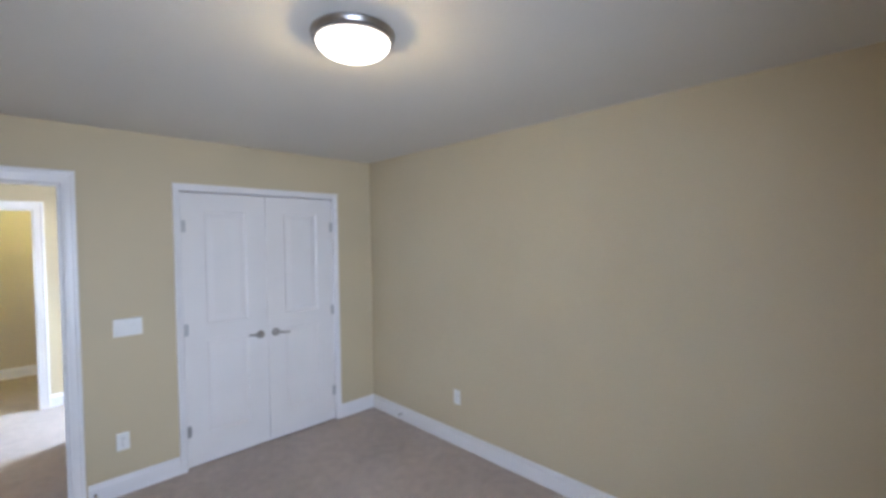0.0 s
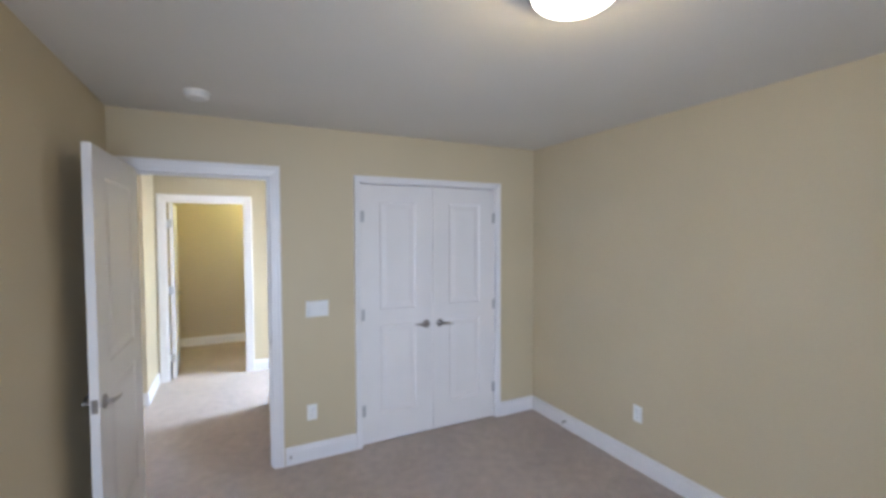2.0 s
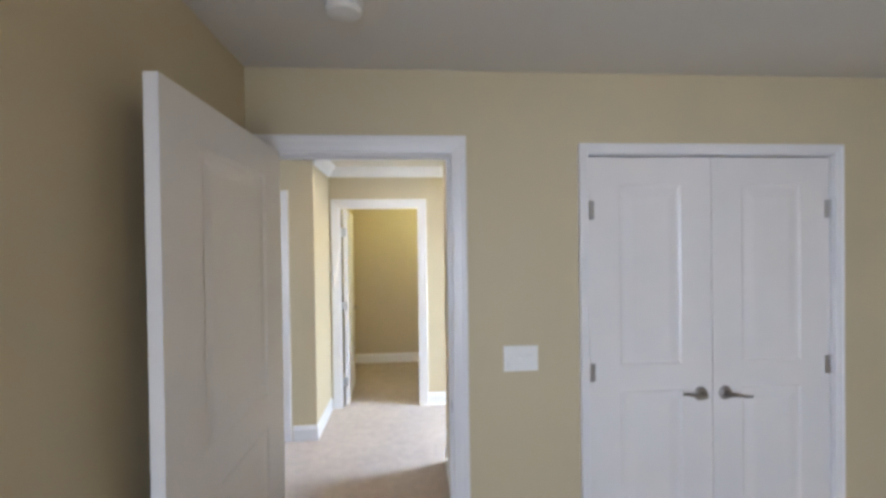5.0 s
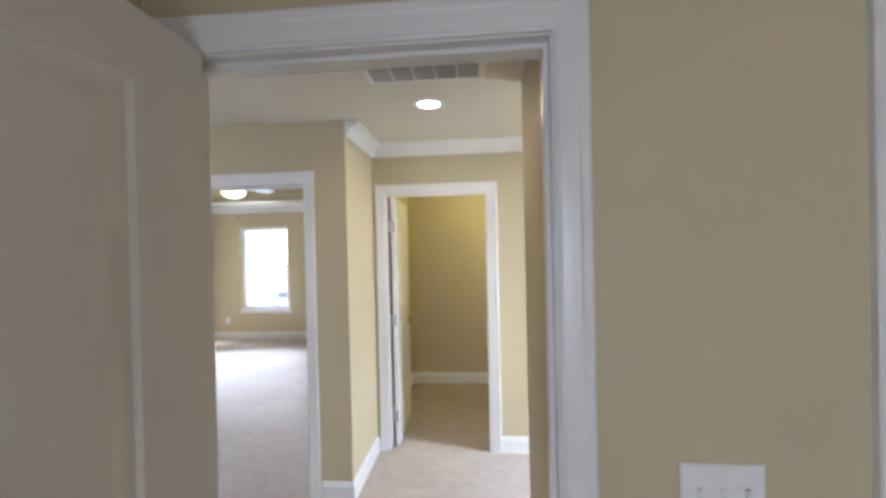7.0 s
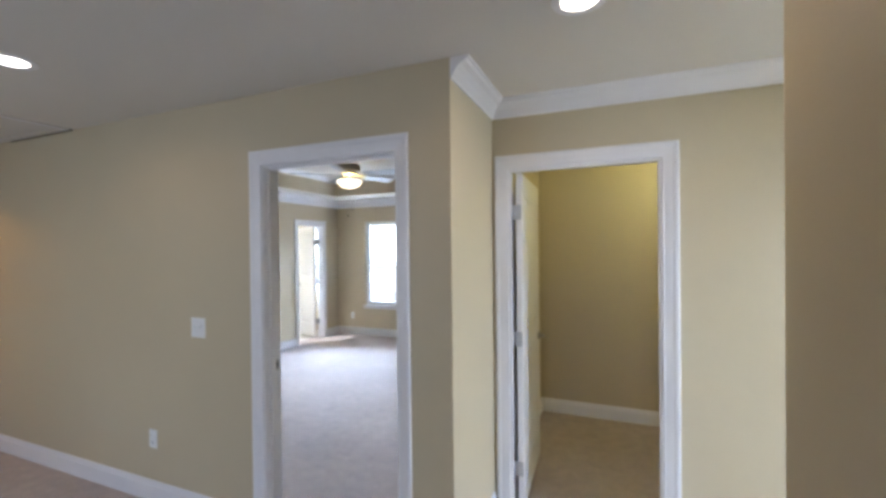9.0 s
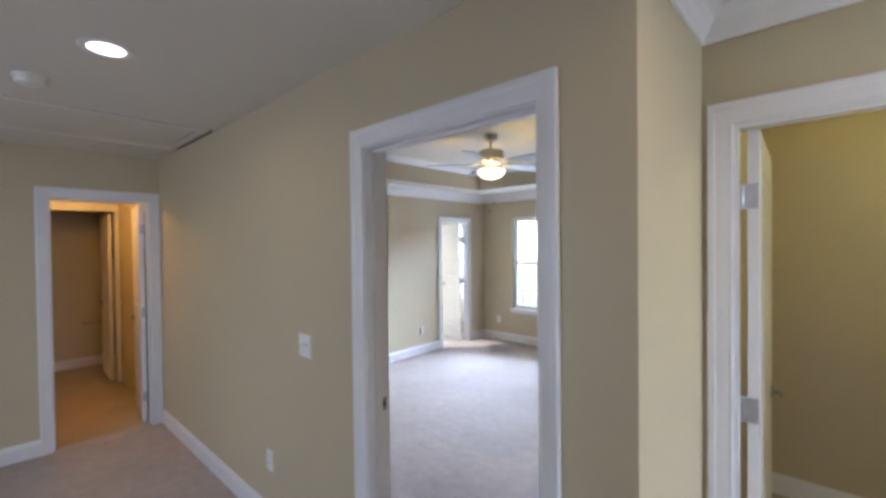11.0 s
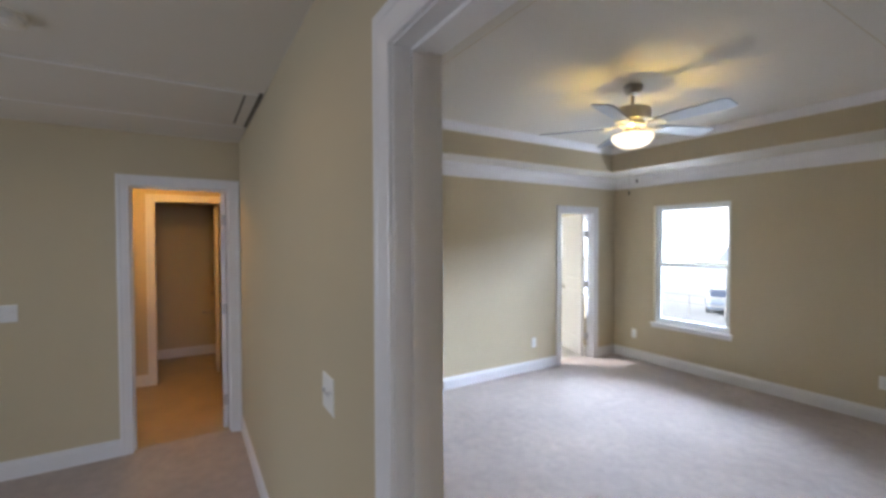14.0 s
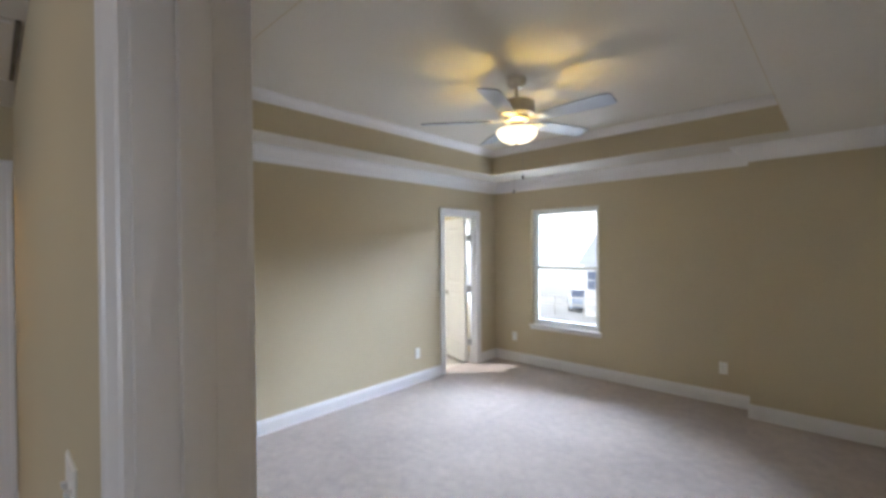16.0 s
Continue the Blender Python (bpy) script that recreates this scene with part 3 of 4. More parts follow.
def sash_window(name, axis, face0, face1, out, u0, u1, z0, z1, label, sill=True):
    """A double-hung vinyl window in a drywall opening; out is the way to the outside."""
    w = thing(name, pose(0, 0, 0), label, "window", kind="structure")

    def b(rows, mat, nm, parent=w, bevel=0.002, lab=""):
        bm = bmesh.new()
        for a0, d0, c0, a1, d1, c1 in rows:
            lo, hi = sorted((d0, d1))
            box(bm, *((a0, lo, c0, a1, hi, c1) if axis == "x" else (lo, a0, c0, hi, a1, c1)), bevel=bevel)
        return part(nm, bm, mat, parent, lab)
    fo = face1 - out * 0.015          # outer plane of the frame
    fi = fo - out * 0.055
    t = 0.035
    b([(u0, fi, z0, u0 + t, fo, z1), (u1 - t, fi, z0, u1, fo, z1), (u0 + t, fi, z1 - t, u1 - t, fo, z1), (u0 + t, fi, z0, u1 - t, fo, z0 + t)], VINYL, "window_frame")
    mid = (z0 + z1) / 2
    for nm, c0, c1, d in (("upper_sash", mid - 0.018, z1 - t, 0.030), ("lower_sash", z0 + t, mid + 0.018, 0.006)):
        s0, s1 = fi + out * d, fi + out * (d + 0.022)
        k = 0.032
        a0, a1 = u0 + t, u1 - t
        s = b([(a0, s0, c0, a0 + k, s1, c1), (a1 - k, s0, c0, a1, s1, c1), (a0 + k, s0, c1 - k, a1 - k, s1, c1), (a0 + k, s0, c0, a1 - k, s1, c0 + k)], VINYL, nm)
        p = b([(a0 + k - 0.003, s0 + out * 0.009, c0 + k - 0.003, a1 - k + 0.003, s0 + out * 0.013, c1 - k + 0.003)], GLASS, "pane", s, 0.0)
        p.visible_shadow = False
    um = (u0 + u1) / 2
    b([(um - 0.03, fi + out * 0.004, mid + 0.018, um + 0.03, fi + out * 0.020, mid + 0.030)], VINYL, "sash_lock")
    if sill:
        b([(u0 - 0.03, face0 - out * 0.035, z0 - 0.022, u1 + 0.03, fi, z0 + 0.002)], TRIM, "window_sill", bevel=0.004)
        b([(u0 - 0.02, face0 - out * 0.014, z0 - 0.062, u1 + 0.02, face0 - out * 0.0005, z0 - 0.022)], TRIM, "apron", bevel=0.003)
    return w


sash_window("window_1", "x", 6.54, 6.66, 1, -4.32, -3.41, 0.54, 2.045, "white vinyl double-hung window with a painted sill")
sash_window("window_2", "x", -3.95, -4.065, -1, -0.60, 0.40, 0.60, 2.0, "white vinyl bedroom window with a painted sill")
sash_window("window_3", "y", 2.70, 2.815, 1, 1.38, 2.10, 1.20, 2.30, "white vinyl window at the landing")
sash_window("window_4", "y", -7.0, -7.115, -1, 3.60, 4.28, 0.75, 1.97, "white vinyl bathroom window")
sash_window("window_5", "x", 6.54, 6.66, 1, -6.55, -5.25, 0.80, 1.98, "white vinyl bathroom window")
sash_window("window_6", "x", -2.0, -2.115, -1, -4.60, -1.60, 0.60, 2.10, "unseen wide vinyl window added to light the hall")

# ---- ceiling fixtures ----


def ceiling_light(x, y):
    c = thing("ceiling_light", pose(x, y, TOP), "flush ceiling light, nickel rim and lit frosted glass", "ceiling light")
    part("rim", lathe([(0.0, 0.0), (0.136, 0.0), (0.147, -0.004), (0.152, -0.011), (0.150, -0.020), (0.145, -0.027), (0.146, -0.036), (0.140, -0.041), (0.131, -0.041), (0.131, -0.028), (0.0, -0.028)], 48), NICKEL, c, "brushed nickel rim", smooth=True)
    prof = [(0.132 * math.cos(a), -0.040 - 0.056 * math.sin(a)) for a in [k * math.pi / 2 / 12 for k in range(13)]]
    prof[-1] = (0.0, prof[-1][1])
    dome = part("shade", lathe(prof, 48), DOME, c, "lit frosted glass dome", smooth=True)
    dome.visible_shadow = False
    return c


def smoke_detector(x, y, r=0.065):
    s = thing("smoke_detector", pose(x, y, TOP), "round white plastic smoke detector on the ceiling", "smoke detector", group="smoke detectors")
    part("base", lathe([(0, 0), (r, 0), (r, -0.010), (r * 0.96, -0.013), (0, -0.013)], 32), IVORY, s, smooth=True)
    b = part("cover", lathe([(r * 0.90, -0.013), (r * 0.90, -0.024), (r * 0.82, -0.036), (r * 0.60, -0.042), (0, -0.043)], 32), IVORY, s, smooth=True)
    for k in range(12):
        a = 2 * math.pi * k / 12
        part("slot", boxes((-0.008, -0.0015, -0.002, 0.008, 0.0015, 0.002)), GRILLE, b, m=Matrix.Translation((r * 0.905 * math.cos(a), r * 0.905 * math.sin(a), -0.0185)) @ Matrix.Rotation(a + math.pi / 2, 4, 'Z'))
    part("test_button", lathe([(0.010, -0.042), (0.010, -0.045), (0, -0.0455)], 16), IVORY, b, smooth=True)
    return s


def recessed_light(x, y):
    s = thing("recessed_light", pose(x, y, TOP), "lit recessed ceiling downlight with a white trim ring", "downlight", group="recessed lights")
    part("trim_ring", lathe([(0.062, -0.001), (0.064, -0.004), (0.080, -0.006), (0.092, -0.004), (0.095, 0.0), (0.060, 0.0)], 40), TRIM, s, smooth=True)
    part("lens", lathe([(0, -0.010), (0.035, -0.009), (0.055, -0.005), (0.063, -0.001)], 32), CANLENS, s, "lit frosted lens", smooth=True).visible_shadow = False
    return s


def ceiling_vent(x0, x1, y0, y1):
    v = thing("ceiling_vent", pose((x0 + x1) / 2, (y0 + y1) / 2, TOP), "white metal return-air grille with grey louvred panels", "vent")
    w, h = (x1 - x0) / 2, (y1 - y0) / 2
    f = 0.028
    part("frame", boxes((-w, -h, -0.008, w, -h + f, 0), (-w, h - f, -0.008, w, h, 0), (-w, -h + f, -0.008, -w + f, h - f, 0), (w - f, -h + f, -0.008, w, h - f, 0), bevel=0.002), TRIM, v)
    part("backing", boxes((-w + f, -h + f, -0.002, w - f, h - f, -0.0005)), GRILLE, v, "dark duct behind the louvres")
    n = 5
    pw = (2 * w - 2 * f) / n
    for k in range(1, n):
        part("divider", boxes((-w + f + k * pw - 0.005, -h + f, -0.008, -w + f + k * pw + 0.005, h - f, -0.002), bevel=0.001), TRIM, v)
    slat = bmesh.new()
    box(slat, -pw / 2 + 0.005, -0.0075, -0.0006, pw / 2 - 0.005, 0.0075, 0.0006)
    me = bpy.data.meshes.new("slat")
    slat.to_mesh(me)
    slat.free()
    me.materials.append(GRILLE)
    rows = int((2 * h - 2 * f) / 0.0135)
    for k in range(n):
        for r in range(rows):
            o = new("slat", me)
            o.parent = v
            o.matrix_basis = Matrix.Translation((-w + f + (k + 0.5) * pw, -h + f + 0.008 + r * 0.0135, -0.0075)) @ Matrix.Rotation(radians(-38), 4, 'X')
    return v


def register(x, y, w, h):
    v = thing("ceiling_register", pose(x, y, TOP), "small white metal supply register in the soffit", "vent")
    part("frame", boxes((-w, -h, -0.006, w, -h + 0.02, 0), (-w, h - 0.02, -0.006, w, h, 0), (-w, -h + 0.02, -0.006, -w + 0.02, h - 0.02, 0), (w - 0.02, -h + 0.02, -0.006, w, h - 0.02, 0), bevel=0.0015), TRIM, v)
    # No duct is modelled: a flat sheet carries its shade as dark colour.
    part("backing", boxes((-w + 0.02, -h + 0.02, -0.002, w - 0.02, h - 0.02, -0.0005)), SHADE, v, "dark sheet standing in for the shaded duct")
    for k in range(7):
        y1 = -h + 0.026 + k * (2 * h - 0.05) / 6.5
        part("slat", boxes((-w + 0.02, y1 - 0.0022, -0.0055, w - 0.02, y1 + 0.0022, -0.0045)), TRIM, v)
    return v


def attic_hatch(x0, x1, y0, y1):
    h = thing("attic_hatch", pose((x0 + x1) / 2, (y0 + y1) / 2, TOP), "white pull-down attic hatch framed with flat trim", "attic hatch")
    w, d = (x1 - x0) / 2, (y1 - y0) / 2
    t = 0.058
    for nm, r in (("casing", (-w, -d, -0.011, w, -d + t, 0)), ("casing", (-w, d - t, -0.011, w, d, 0)), ("casing", (-w, -d + t, -0.011, -w + t, d - t, 0)), ("casing", (w - t, -d + t, -0.011, w, d - t, 0))):
        part(nm, boxes(r, bevel=0.003), CEILING, h)
    for nm, r in (("bead", (-w + 0.008, -d + 0.008, -0.015, w - 0.008, -d + 0.020, -0.011)), ("bead", (-w + 0.008, -d + 0.020, -0.015, -w + 0.020, d - 0.008, -0.011)), ("bead", (w - 0.020, -d + 0.020, -0.015, w - 0.008, d - 0.008, -0.011))):
        part(nm, boxes(r, bevel=0.002), TRIM, h)
    part("panel", boxes((-w + t + 0.001, -d + t + 0.001, -0.009, w - t - 0.001, d - t - 0.014, -0.001), bevel=0.002), CEILING, h)
    # Gap and seam are solid pieces with the joint's shade in their colour.
    part("gap", boxes((-w + t, -d + t, -0.0012, w - t, d - t, -0.0004)), JOINT, h, "sheet coloured as the shade in the gap round the panel")
    part("seam", boxes((-w + 0.02, d + 0.001, -0.012, w, d + 0.017, -0.0006)), JOINT, h, "strip coloured as the shade in the joint beside the wall")
    return h


def ceiling_fan(x, y, z, turn):
    f = thing("ceiling_fan", pose(x, y, z, 0, 0, turn), "five-blade ceiling fan with a lit glass bowl, standing still", "ceiling fan")
    part("canopy", lathe([(0, 0), (0.066, 0), (0.066, -0.012), (0.062, -0.035), (0.050, -0.055), (0.030, -0.066), (0.0, -0.068)], 32), PEWTER, f, smooth=True)
    part("downrod", lathe([(0.0125, -0.06), (0.0125, -0.150)], 16), PEWTER, f, smooth=True)
    part("motor", lathe([(0, -0.140), (0.030, -0.140), (0.045, -0.148), (0.100, -0.156), (0.122, -0.168), (0.126, -0.190), (0.126, -0.235), (0.118, -0.250), (0.085, -0.256), (0, -0.256)], 40), PEWTER, f, "brushed pewter motor housing", smooth=True)
    part("switch_housing", lathe([(0.07, -0.252), (0.085, -0.262), (0.085, -0.288), (0.070, -0.296), (0.050, -0.300), (0.046, -0.330), (0.0, -0.332)], 36), PEWTER, f, smooth=True)
    prof = [(0.136, -0.352), (0.140, -0.358)] + [(0.140 * math.cos(a), -0.360 - 0.085 * math.sin(a)) for a in [k * math.pi / 2 / 10 for k in range(11)]]
    prof[-1] = (0.0, prof[-1][1])
    part("bowl", lathe(prof, 40), BOWL, f, "lit frosted glass bowl", smooth=True)
    part("finial", lathe([(0, -0.440), (0.013, -0.443), (0.015, -0.451), (0.008, -0.461), (0.0, -0.467)], 16), PEWTER, f, smooth=True)
    for k in range(5):
        a = Matrix.Rotation(2 * math.pi * k / 5, 4, 'Z')
        iron = part("blade_iron", loft([[Vector((r, s * w, zz + tt)) for s, tt in ((-1, 0), (1, 0), (1, 0.005), (-1, 0.005))] for r, w, zz in ((0.080, 0.020, -0.276), (0.130, 0.014, -0.290), (0.165, 0.022, -0.296), (0.200, 0.048, -0.297), (0.235, 0.050, -0.297))]), PEWTER, f, m=a)
        pts = [(0.185, 0.050), (0.28, 0.058), (0.45, 0.066), (0.60, 0.070), (0.640, 0.066), (0.660, 0.050)]
        rim = [Vector((r, w, 0)) for r, w in pts] + [Vector((r, -w, 0)) for r, w in reversed(pts)]
        bm = bmesh.new()
        lo = [bm.verts.new(p) for p in rim]
        hi = [bm.verts.new(p + Vector((0, 0, 0.006))) for p in rim]
        bm.faces.new(list(reversed(lo)))
        bm.faces.new(hi)
        for i in range(len(rim)):
            j = (i + 1) % len(rim)
            bm.faces.new((lo[i], lo[j], hi[j], hi[i])).material_index = 1
        bmesh.ops.recalc_face_normals(bm, faces=bm.faces)
        blade = part("blade", bm, BLADE, f, "pale fan blade with dark edges", a @ Matrix.Translation((0, 0, -0.291)) @ Matrix.Rotation(radians(-12), 4, 'X'))
        blade.data.materials.append(BRONZE)
    for dx, dy, lo in ((0.098, -0.092, -0.685), (-0.090, 0.098, -0.742)):
        c = part("pull_chain", tube([(dx * 0.6, dy * 0.6, -0.29), (dx, dy, -0.335), (dx, dy, lo)], [0.0011, 0.0011, 0.0011], 6), NICKEL, f)
        part("fob", lathe([(0, lo + 0.006), (0.005, lo), (0.0075, lo - 0.016), (0.006, lo - 0.024), (0, lo - 0.027)], 12), BRONZE, c, m=Matrix.Translation((dx, dy, 0)), smooth=True)
    return f


ceiling_light(0.945, -2.19)
ceiling_light(0.42, 3.35)
ceiling_light(-5.75, 1.05)
smoke_detector(-0.16, -0.515)
smoke_detector(-3.18, 0.81)
recessed_light(-0.20, 1.52)
recessed_light(-2.58, 1.0)
ceiling_vent(-0.450, 0.115, 0.66, 1.165)
register(-3.74, 6.350, 0.15, 0.050)
attic_hatch(-4.40, -3.60, 0.28, 1.722)
ceiling_fan(-2.965, 4.135, 2.72, 1.0)

# ---- plates and small wall things ----
light_switch("x", 0.0, -1, 0.547, 1.120, 3, "white three-gang toggle switch plate on a beige wall")
wall_outlet("x", 0.0, -1, 0.499, 0.356, "white duplex outlet low on a beige wall")
wall_outlet("y", 2.53, -1, -1.165, 0.395, "white duplex outlet low on a beige wall")
light_switch("x", 1.75, -1, -2.392, 1.124, 2, "white two-gang toggle switch plate on the hall wall")
wall_outlet("x", 1.75, -1, -2.812, 0.393, "white duplex outlet low on the hall wall")
light_switch("y", -5.0, 1, 0.314, 1.128, 2, "white two-gang toggle switch plate on the hall's end wall")
wall_outlet("x", 6.54, -1, -2.18, 0.355, "white duplex outlet below the soffit wall")
wall_outlet("x", 6.54, -1, -4.595, 0.340, "white duplex outlet beside the window")
wall_outlet("y", -4.91, 1, 5.010, 0.345, "white duplex outlet beside the bathroom door")


def door_stop(m):
    s = thing("door_stop", m, "small white spring door stop on the baseboard", "door stop", group="door stops")
    part("spring", lathe([(0.010, 0), (0.010, 0.006)] + [(0.0055 + 0.001 * (k % 2), 0.008 + k * 0.004) for k in range(12)] + [(0, 0.056)], 12), NICKEL, s, smooth=True)
    part("tip", lathe([(0, 0.052), (0.008, 0.052), (0.008, 0.064), (0.005, 0.068), (0, 0.068)], 12), PLATE, s, smooth=True)


door_stop(pose(0.345, -0.014, 0.06, 90, 0, 0))
door_stop(pose(2.516, -0.46, 0.06, 0, -90, 0))

hook = thing("wall_hook", plate_pose("y", -5.0, 1, 0.145, 1.402), "small bright nail hook on the beige hall wall", "hook")
part("plate", boxes((-0.006, -0.012, 0.0, 0.006, 0.012, 0.0015), bevel=0.0005), PLATE, hook)
part("prong", tube([(0.0, 0.008, 0.001), (0.0, 0.004, 0.012), (0.0, -0.010, 0.014), (0.0, -0.004, 0.020)], [0.0022, 0.0022, 0.0022, 0.0018], 8), PLATE, hook, smooth=True)

# ---- hall bathroom fittings ----
r = thing("towel_bar", pose(-7.93, 1.635, 0.60), "short nickel towel bar low on the bathroom wall", "towel bar")
part("bar", tube([(0.05, -0.09, 0), (0.05, 0.09, 0)], [0.008, 0.008], 12), NICKEL, r, smooth=True)
for dy in (-0.08, 0.08):
    part("bracket", lathe([(0.02, -0.02), (0.02, 0.0), (0.010, 0.01), (0.008, 0.075), (0, 0.076)], 16), NICKEL, r, m=pose(-0.02, dy, 0, 0, 90, 0), smooth=True)


def vanity(x0, x1, y0, y1, h):
    """A bathroom vanity against the south wall: plinth, carcass, two doors and a top with a backsplash."""
    v = thing("vanity_cabinet", pose(x0, y0, 0), "dark-stained bathroom vanity with a pale top against the wall", "vanity")
    w, d = x1 - x0, y1 - y0
    part("body", boxes((0.0, 0.0, 0.09, w, d - 0.025, h - 0.03), (0.0, 0.0, 0.0, w, d - 0.09, 0.09), bevel=0.002), WALNUT, v)
    part("countertop", boxes((0.0, 0.0, h - 0.03, w + 0.015, d + 0.012, h), (0.0, 0.0, h, w, 0.018, h + 0.10), bevel=0.004), MARBLE, v, "pale cultured marble top with a backsplash")
    for k in range(2):
        a, b = 0.03 + k * (w - 0.04) / 2, 0.01 + (k + 1) * (w - 0.04) / 2
        dr = part("door", boxes((a, d - 0.025, 0.12, b, d - 0.007, h - 0.06), (a + 0.06, d - 0.007, 0.18, b - 0.06, d - 0.003, h - 0.12), bevel=0.002), WALNUT, v)
        part("knob", lathe([(0, 0), (0.006, 0), (0.006, 0.012), (0.013, 0.018), (0.010, 0.026), (0, 0.028)], 14), NICKEL, dr, m=pose(b - 0.03 if k == 0 else a + 0.03, d - 0.007, h - 0.16, -90, 0, 0), smooth=True)
    return v


WALNUT = material("dark_stained_wood", (0.10, 0.055, 0.03), 0.4, vary=0.15, scale=9, bump=0.05, bump_scale=120)
MARBLE = material("cultured_marble", (0.72, 0.68, 0.60), 0.2, vary=0.05, scale=5)
vanity(-6.755, -5.20, 0.117, 0.72, 0.87)

# ---- outside ----
# Two unseen walls, added only to block the sun from the south windows.
structure("wall_sun_block_1", boxes((-0.93, -9.0, -3.0, -0.80, -4.07, 5.5)), SIDING, "unseen sided wall added to keep the sun off a window", "wall")
structure("wall_sun_block_2", boxes((-5.60, -8.0, -3.0, -5.45, -2.12, 5.5)), SIDING, "unseen sided wall added to keep the sun off a window", "wall")
structure("road", boxes((-60, 9.5, -3.0, 60, 75.0, -2.97)), material("pale_concrete", (0.60, 0.59, 0.57), 0.85, vary=0.06, scale=1.5, bump=0.2, bump_scale=40), "pale concrete drive between the houses", "road")
structure("ground", boxes((-300, -300, -3.2, 300, 300, -3.0)), GRASS, "mown lawn below the upstairs windows", "lawn")


def neighbour_house(x, y, w, d, h):
    hs = thing("neighbour_house", pose(x, y, -3.0, 0, 0, 6), "pale sided house with a grey shingle roof", "house")
    part("wall", boxes((-w / 2, 0, 0, w / 2, d, h)), SIDING, hs)
    for k in range(int(h / 0.2)):
        part("siding_board", loft([[Vector((s, yy, zz)) for yy, zz in ((-0.004, k * 0.2), (-0.030, k * 0.2), (-0.008, k * 0.2 + 0.198), (-0.004, k * 0.2 + 0.198))] for s in (-w / 2, w / 2)]), SIDING, hs)
    e = 0.4
    part("roof", loft([[Vector((s, yy, zz)) for yy, zz in ((-e, h - 0.1), (d / 2, h + 2.1), (d + e, h - 0.1), (d / 2, h + 1.9))] for s in (-w / 2 - e, w / 2 + e)]), ROOFING, hs, "grey shingle roof")
    for wx in (-0.44 * w, -0.15 * w, 0.15 * w, 0.42 * w):
        wz, wh = 1.75, 1.15
        pane = part("window", boxes((wx - 0.38, -0.06, wz, wx + 0.38, -0.02, wz + wh)), DARKGLASS, hs, "dark window in a white frame")
        part("frame", boxes((wx - 0.46, -0.08, wz - 0.08, wx - 0.38, -0.02, wz + wh + 0.08), (wx + 0.38, -0.08, wz - 0.08, wx + 0.46, -0.02, wz + wh + 0.08), (wx - 0.38, -0.08, wz + wh, wx + 0.38, -0.02, wz + wh + 0.08), (wx - 0.38, -0.08, wz - 0.08, wx + 0.38, -0.02, wz), (wx - 0.38, -0.075, wz + wh / 2 - 0.03, wx + 0.38, -0.02, wz + wh / 2 + 0.03)), TRIM, pane)
    return hs


def board_fence(x0, x1, y, z, h):
    """A low rail fence of posts and two rails."""
    f = thing("board_fence", pose(x0, y, z), "weathered grey timber rail fence along the drive", "fence")
    n = int((x1 - x0) / 2.0)
    for k in range(n + 1):
        part("post", boxes((k * 2.0 - 0.05, -0.05, 0.0, k * 2.0 + 0.05, 0.05, h + 0.04), bevel=0.008), TIMBER, f)
    for rz in (h * 0.55, h - 0.10):
        part("rail", boxes((0.0, -0.075, rz, x1 - x0, -0.051, rz + 0.10), bevel=0.004), TIMBER, f)
    return f


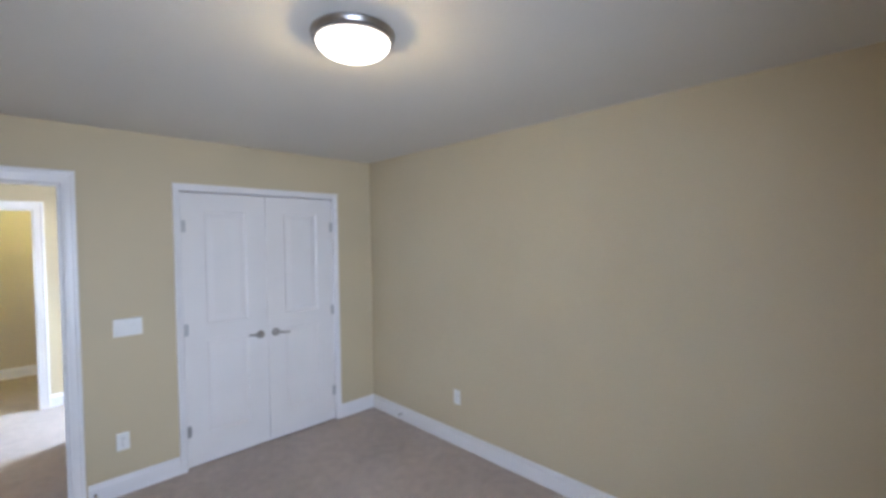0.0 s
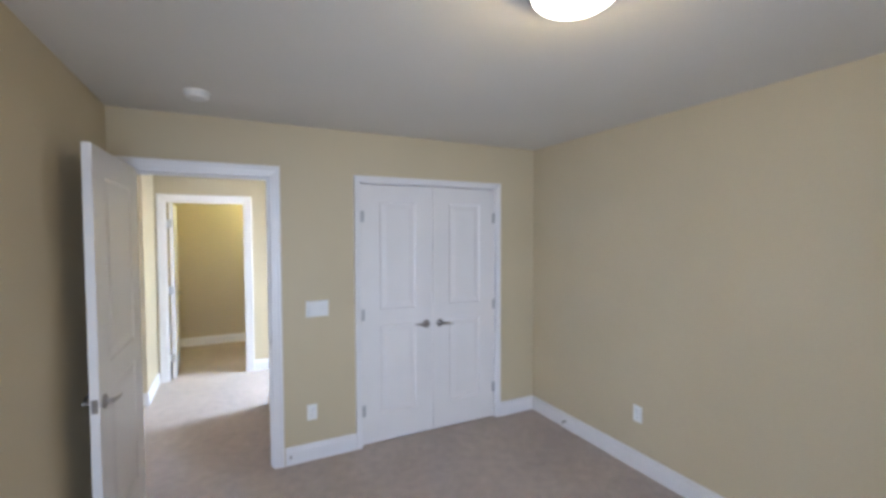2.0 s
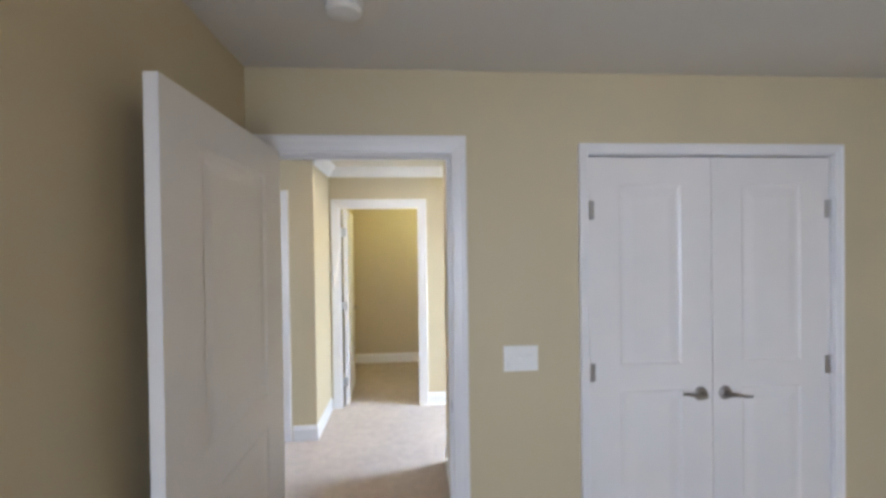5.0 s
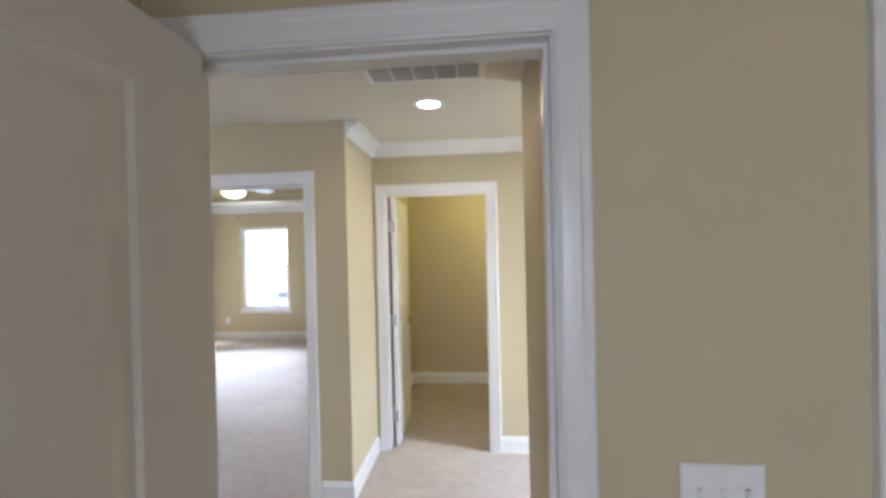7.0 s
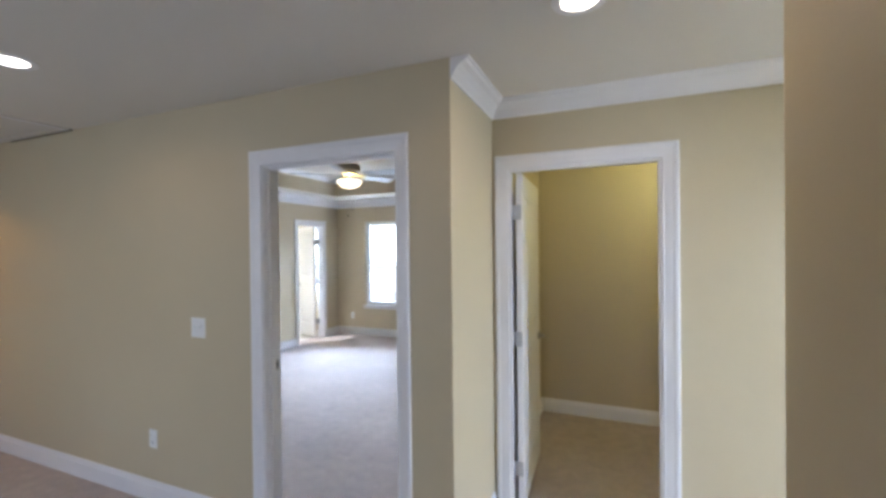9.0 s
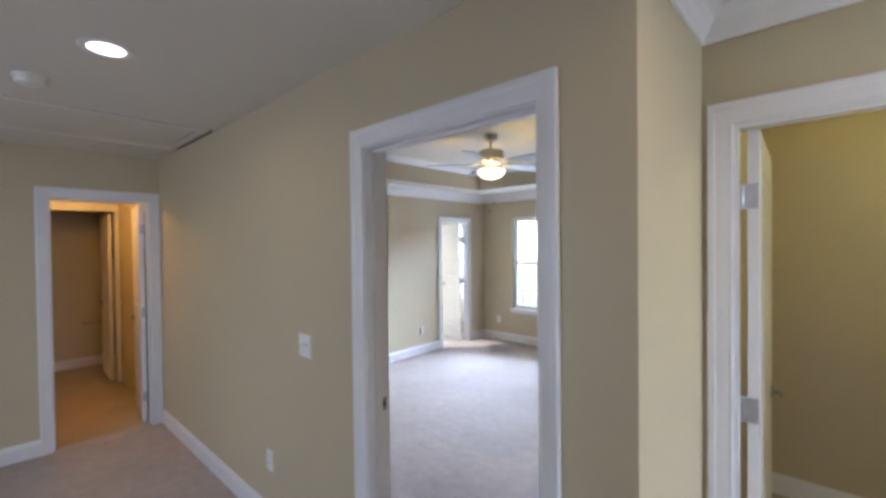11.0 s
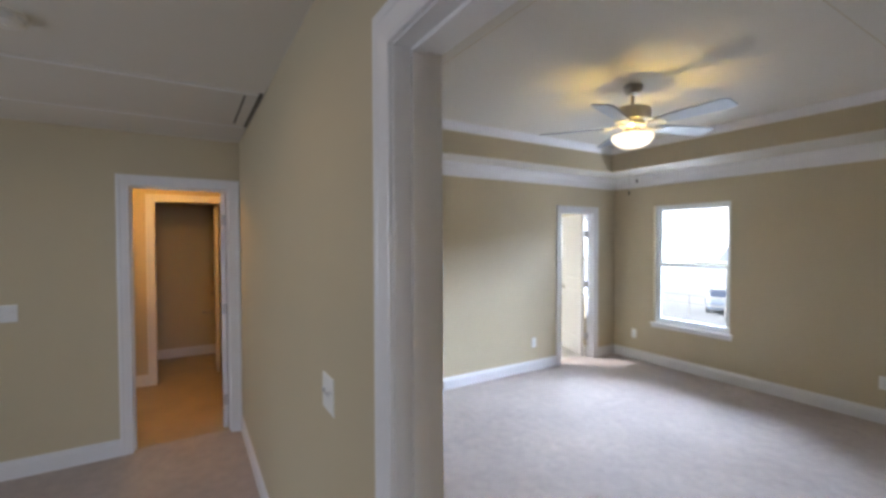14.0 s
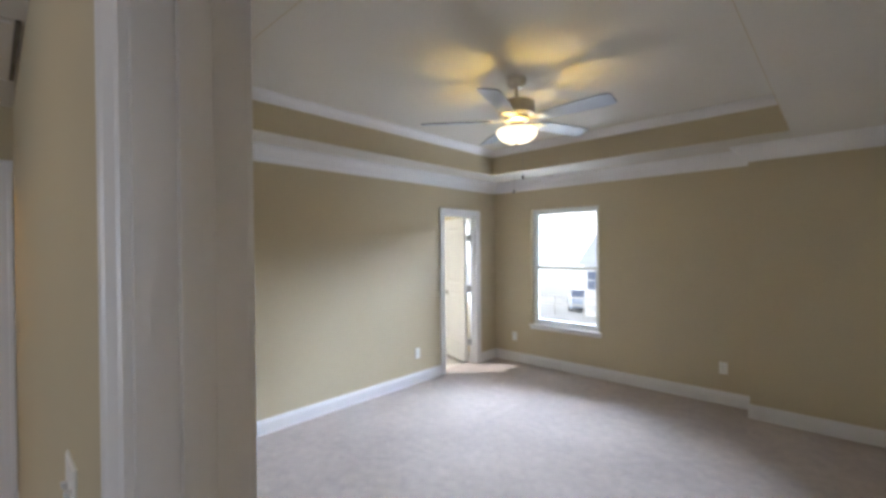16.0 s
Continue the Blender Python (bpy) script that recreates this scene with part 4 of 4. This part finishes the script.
def parked_car(x, y, z, turn):
    """A small saloon: lofted lower body, glazed cabin, four wheels, lamps."""
    c = thing("parked_car", pose(x, y, z, 0, 0, turn), "grey-blue saloon car parked on the drive", "car")

    def shell(rows):
        return loft([[Vector((px, sy * hw, pz)) for sy, pz in ((-1, lo), (1, lo), (1, mid), (0.90, hi), (-0.90, hi), (-1, mid))] for px, hw, lo, mid, hi in rows])
    part("body", shell(((-2.15, 0.70, 0.38, 0.55, 0.72), (-1.95, 0.82, 0.26, 0.66, 0.86), (-1.0, 0.88, 0.22, 0.72, 0.92), (0.9, 0.88, 0.22, 0.72, 0.90), (1.9, 0.80, 0.26, 0.62, 0.78), (2.12, 0.66, 0.38, 0.52, 0.64))), CARPAINT, c, smooth=True)
    cab = part("cabin", shell(((-1.35, 0.70, 0.88, 0.90, 0.93), (-0.75, 0.68, 0.88, 1.20, 1.36), (0.25, 0.68, 0.88, 1.22, 1.40), (1.05, 0.70, 0.86, 0.88, 0.91))), DARKGLASS, c, "dark tinted glass cabin")
    part("roof", boxes((-0.75, -0.60, 1.38, 0.28, 0.60, 1.42), bevel=0.015), CARPAINT, cab)
    for wx in (-1.32, 1.32):
        for wy in (-0.80, 0.80):
            t = part("wheel", lathe([(0.20, -0.10), (0.29, -0.10), (0.315, -0.06), (0.315, 0.06), (0.29, 0.10), (0.20, 0.10)], 24), SLOT, c, "black rubber tyre", Matrix.Translation((wx, wy, 0.315)) @ Matrix.Rotation(radians(90), 4, 'X'), smooth=True)
            part("rim", lathe([(0, -0.07), (0.17, -0.08), (0.20, -0.10), (0.20, 0.10), (0.17, 0.08), (0, 0.07)], 20), HINGE, t, smooth=True)
    for ly in (-0.55, 0.55):
        part("headlight", boxes((2.02, ly - 0.14, 0.52, 2.12, ly + 0.14, 0.64), bevel=0.02), PLATE, c)
    return c


TIMBER = material("weathered_timber", (0.62, 0.60, 0.58), 0.8, vary=0.12, scale=4, bump=0.2, bump_scale=60)
CARPAINT = material("grey_blue_car_paint", (0.36, 0.42, 0.52), 0.25, vary=0.03, scale=4, coat=0.6)
neighbour_house(-8.4, 28.4, 10.0, 8.0, 3.4)
board_fence(-21.0, -9.0, 27.0, -2.97, 1.28)
parked_car(-14.9, 30.6, -2.97, 118)
haze = bpy.data.materials.new("bright_hazy_sky")
haze.use_nodes = True
hb = haze.node_tree.nodes["Principled BSDF"]
hb.inputs["Emission Color"].default_value, hb.inputs["Emission Strength"].default_value = (0.95, 0.98, 1.0, 1), 2.0
structure("backdrop", boxes((-160, 90, -3, 160, 91, 60), (-161, -60, -3, -160, 90, 60)), haze, "bright hazy sky beyond the houses", "sky")
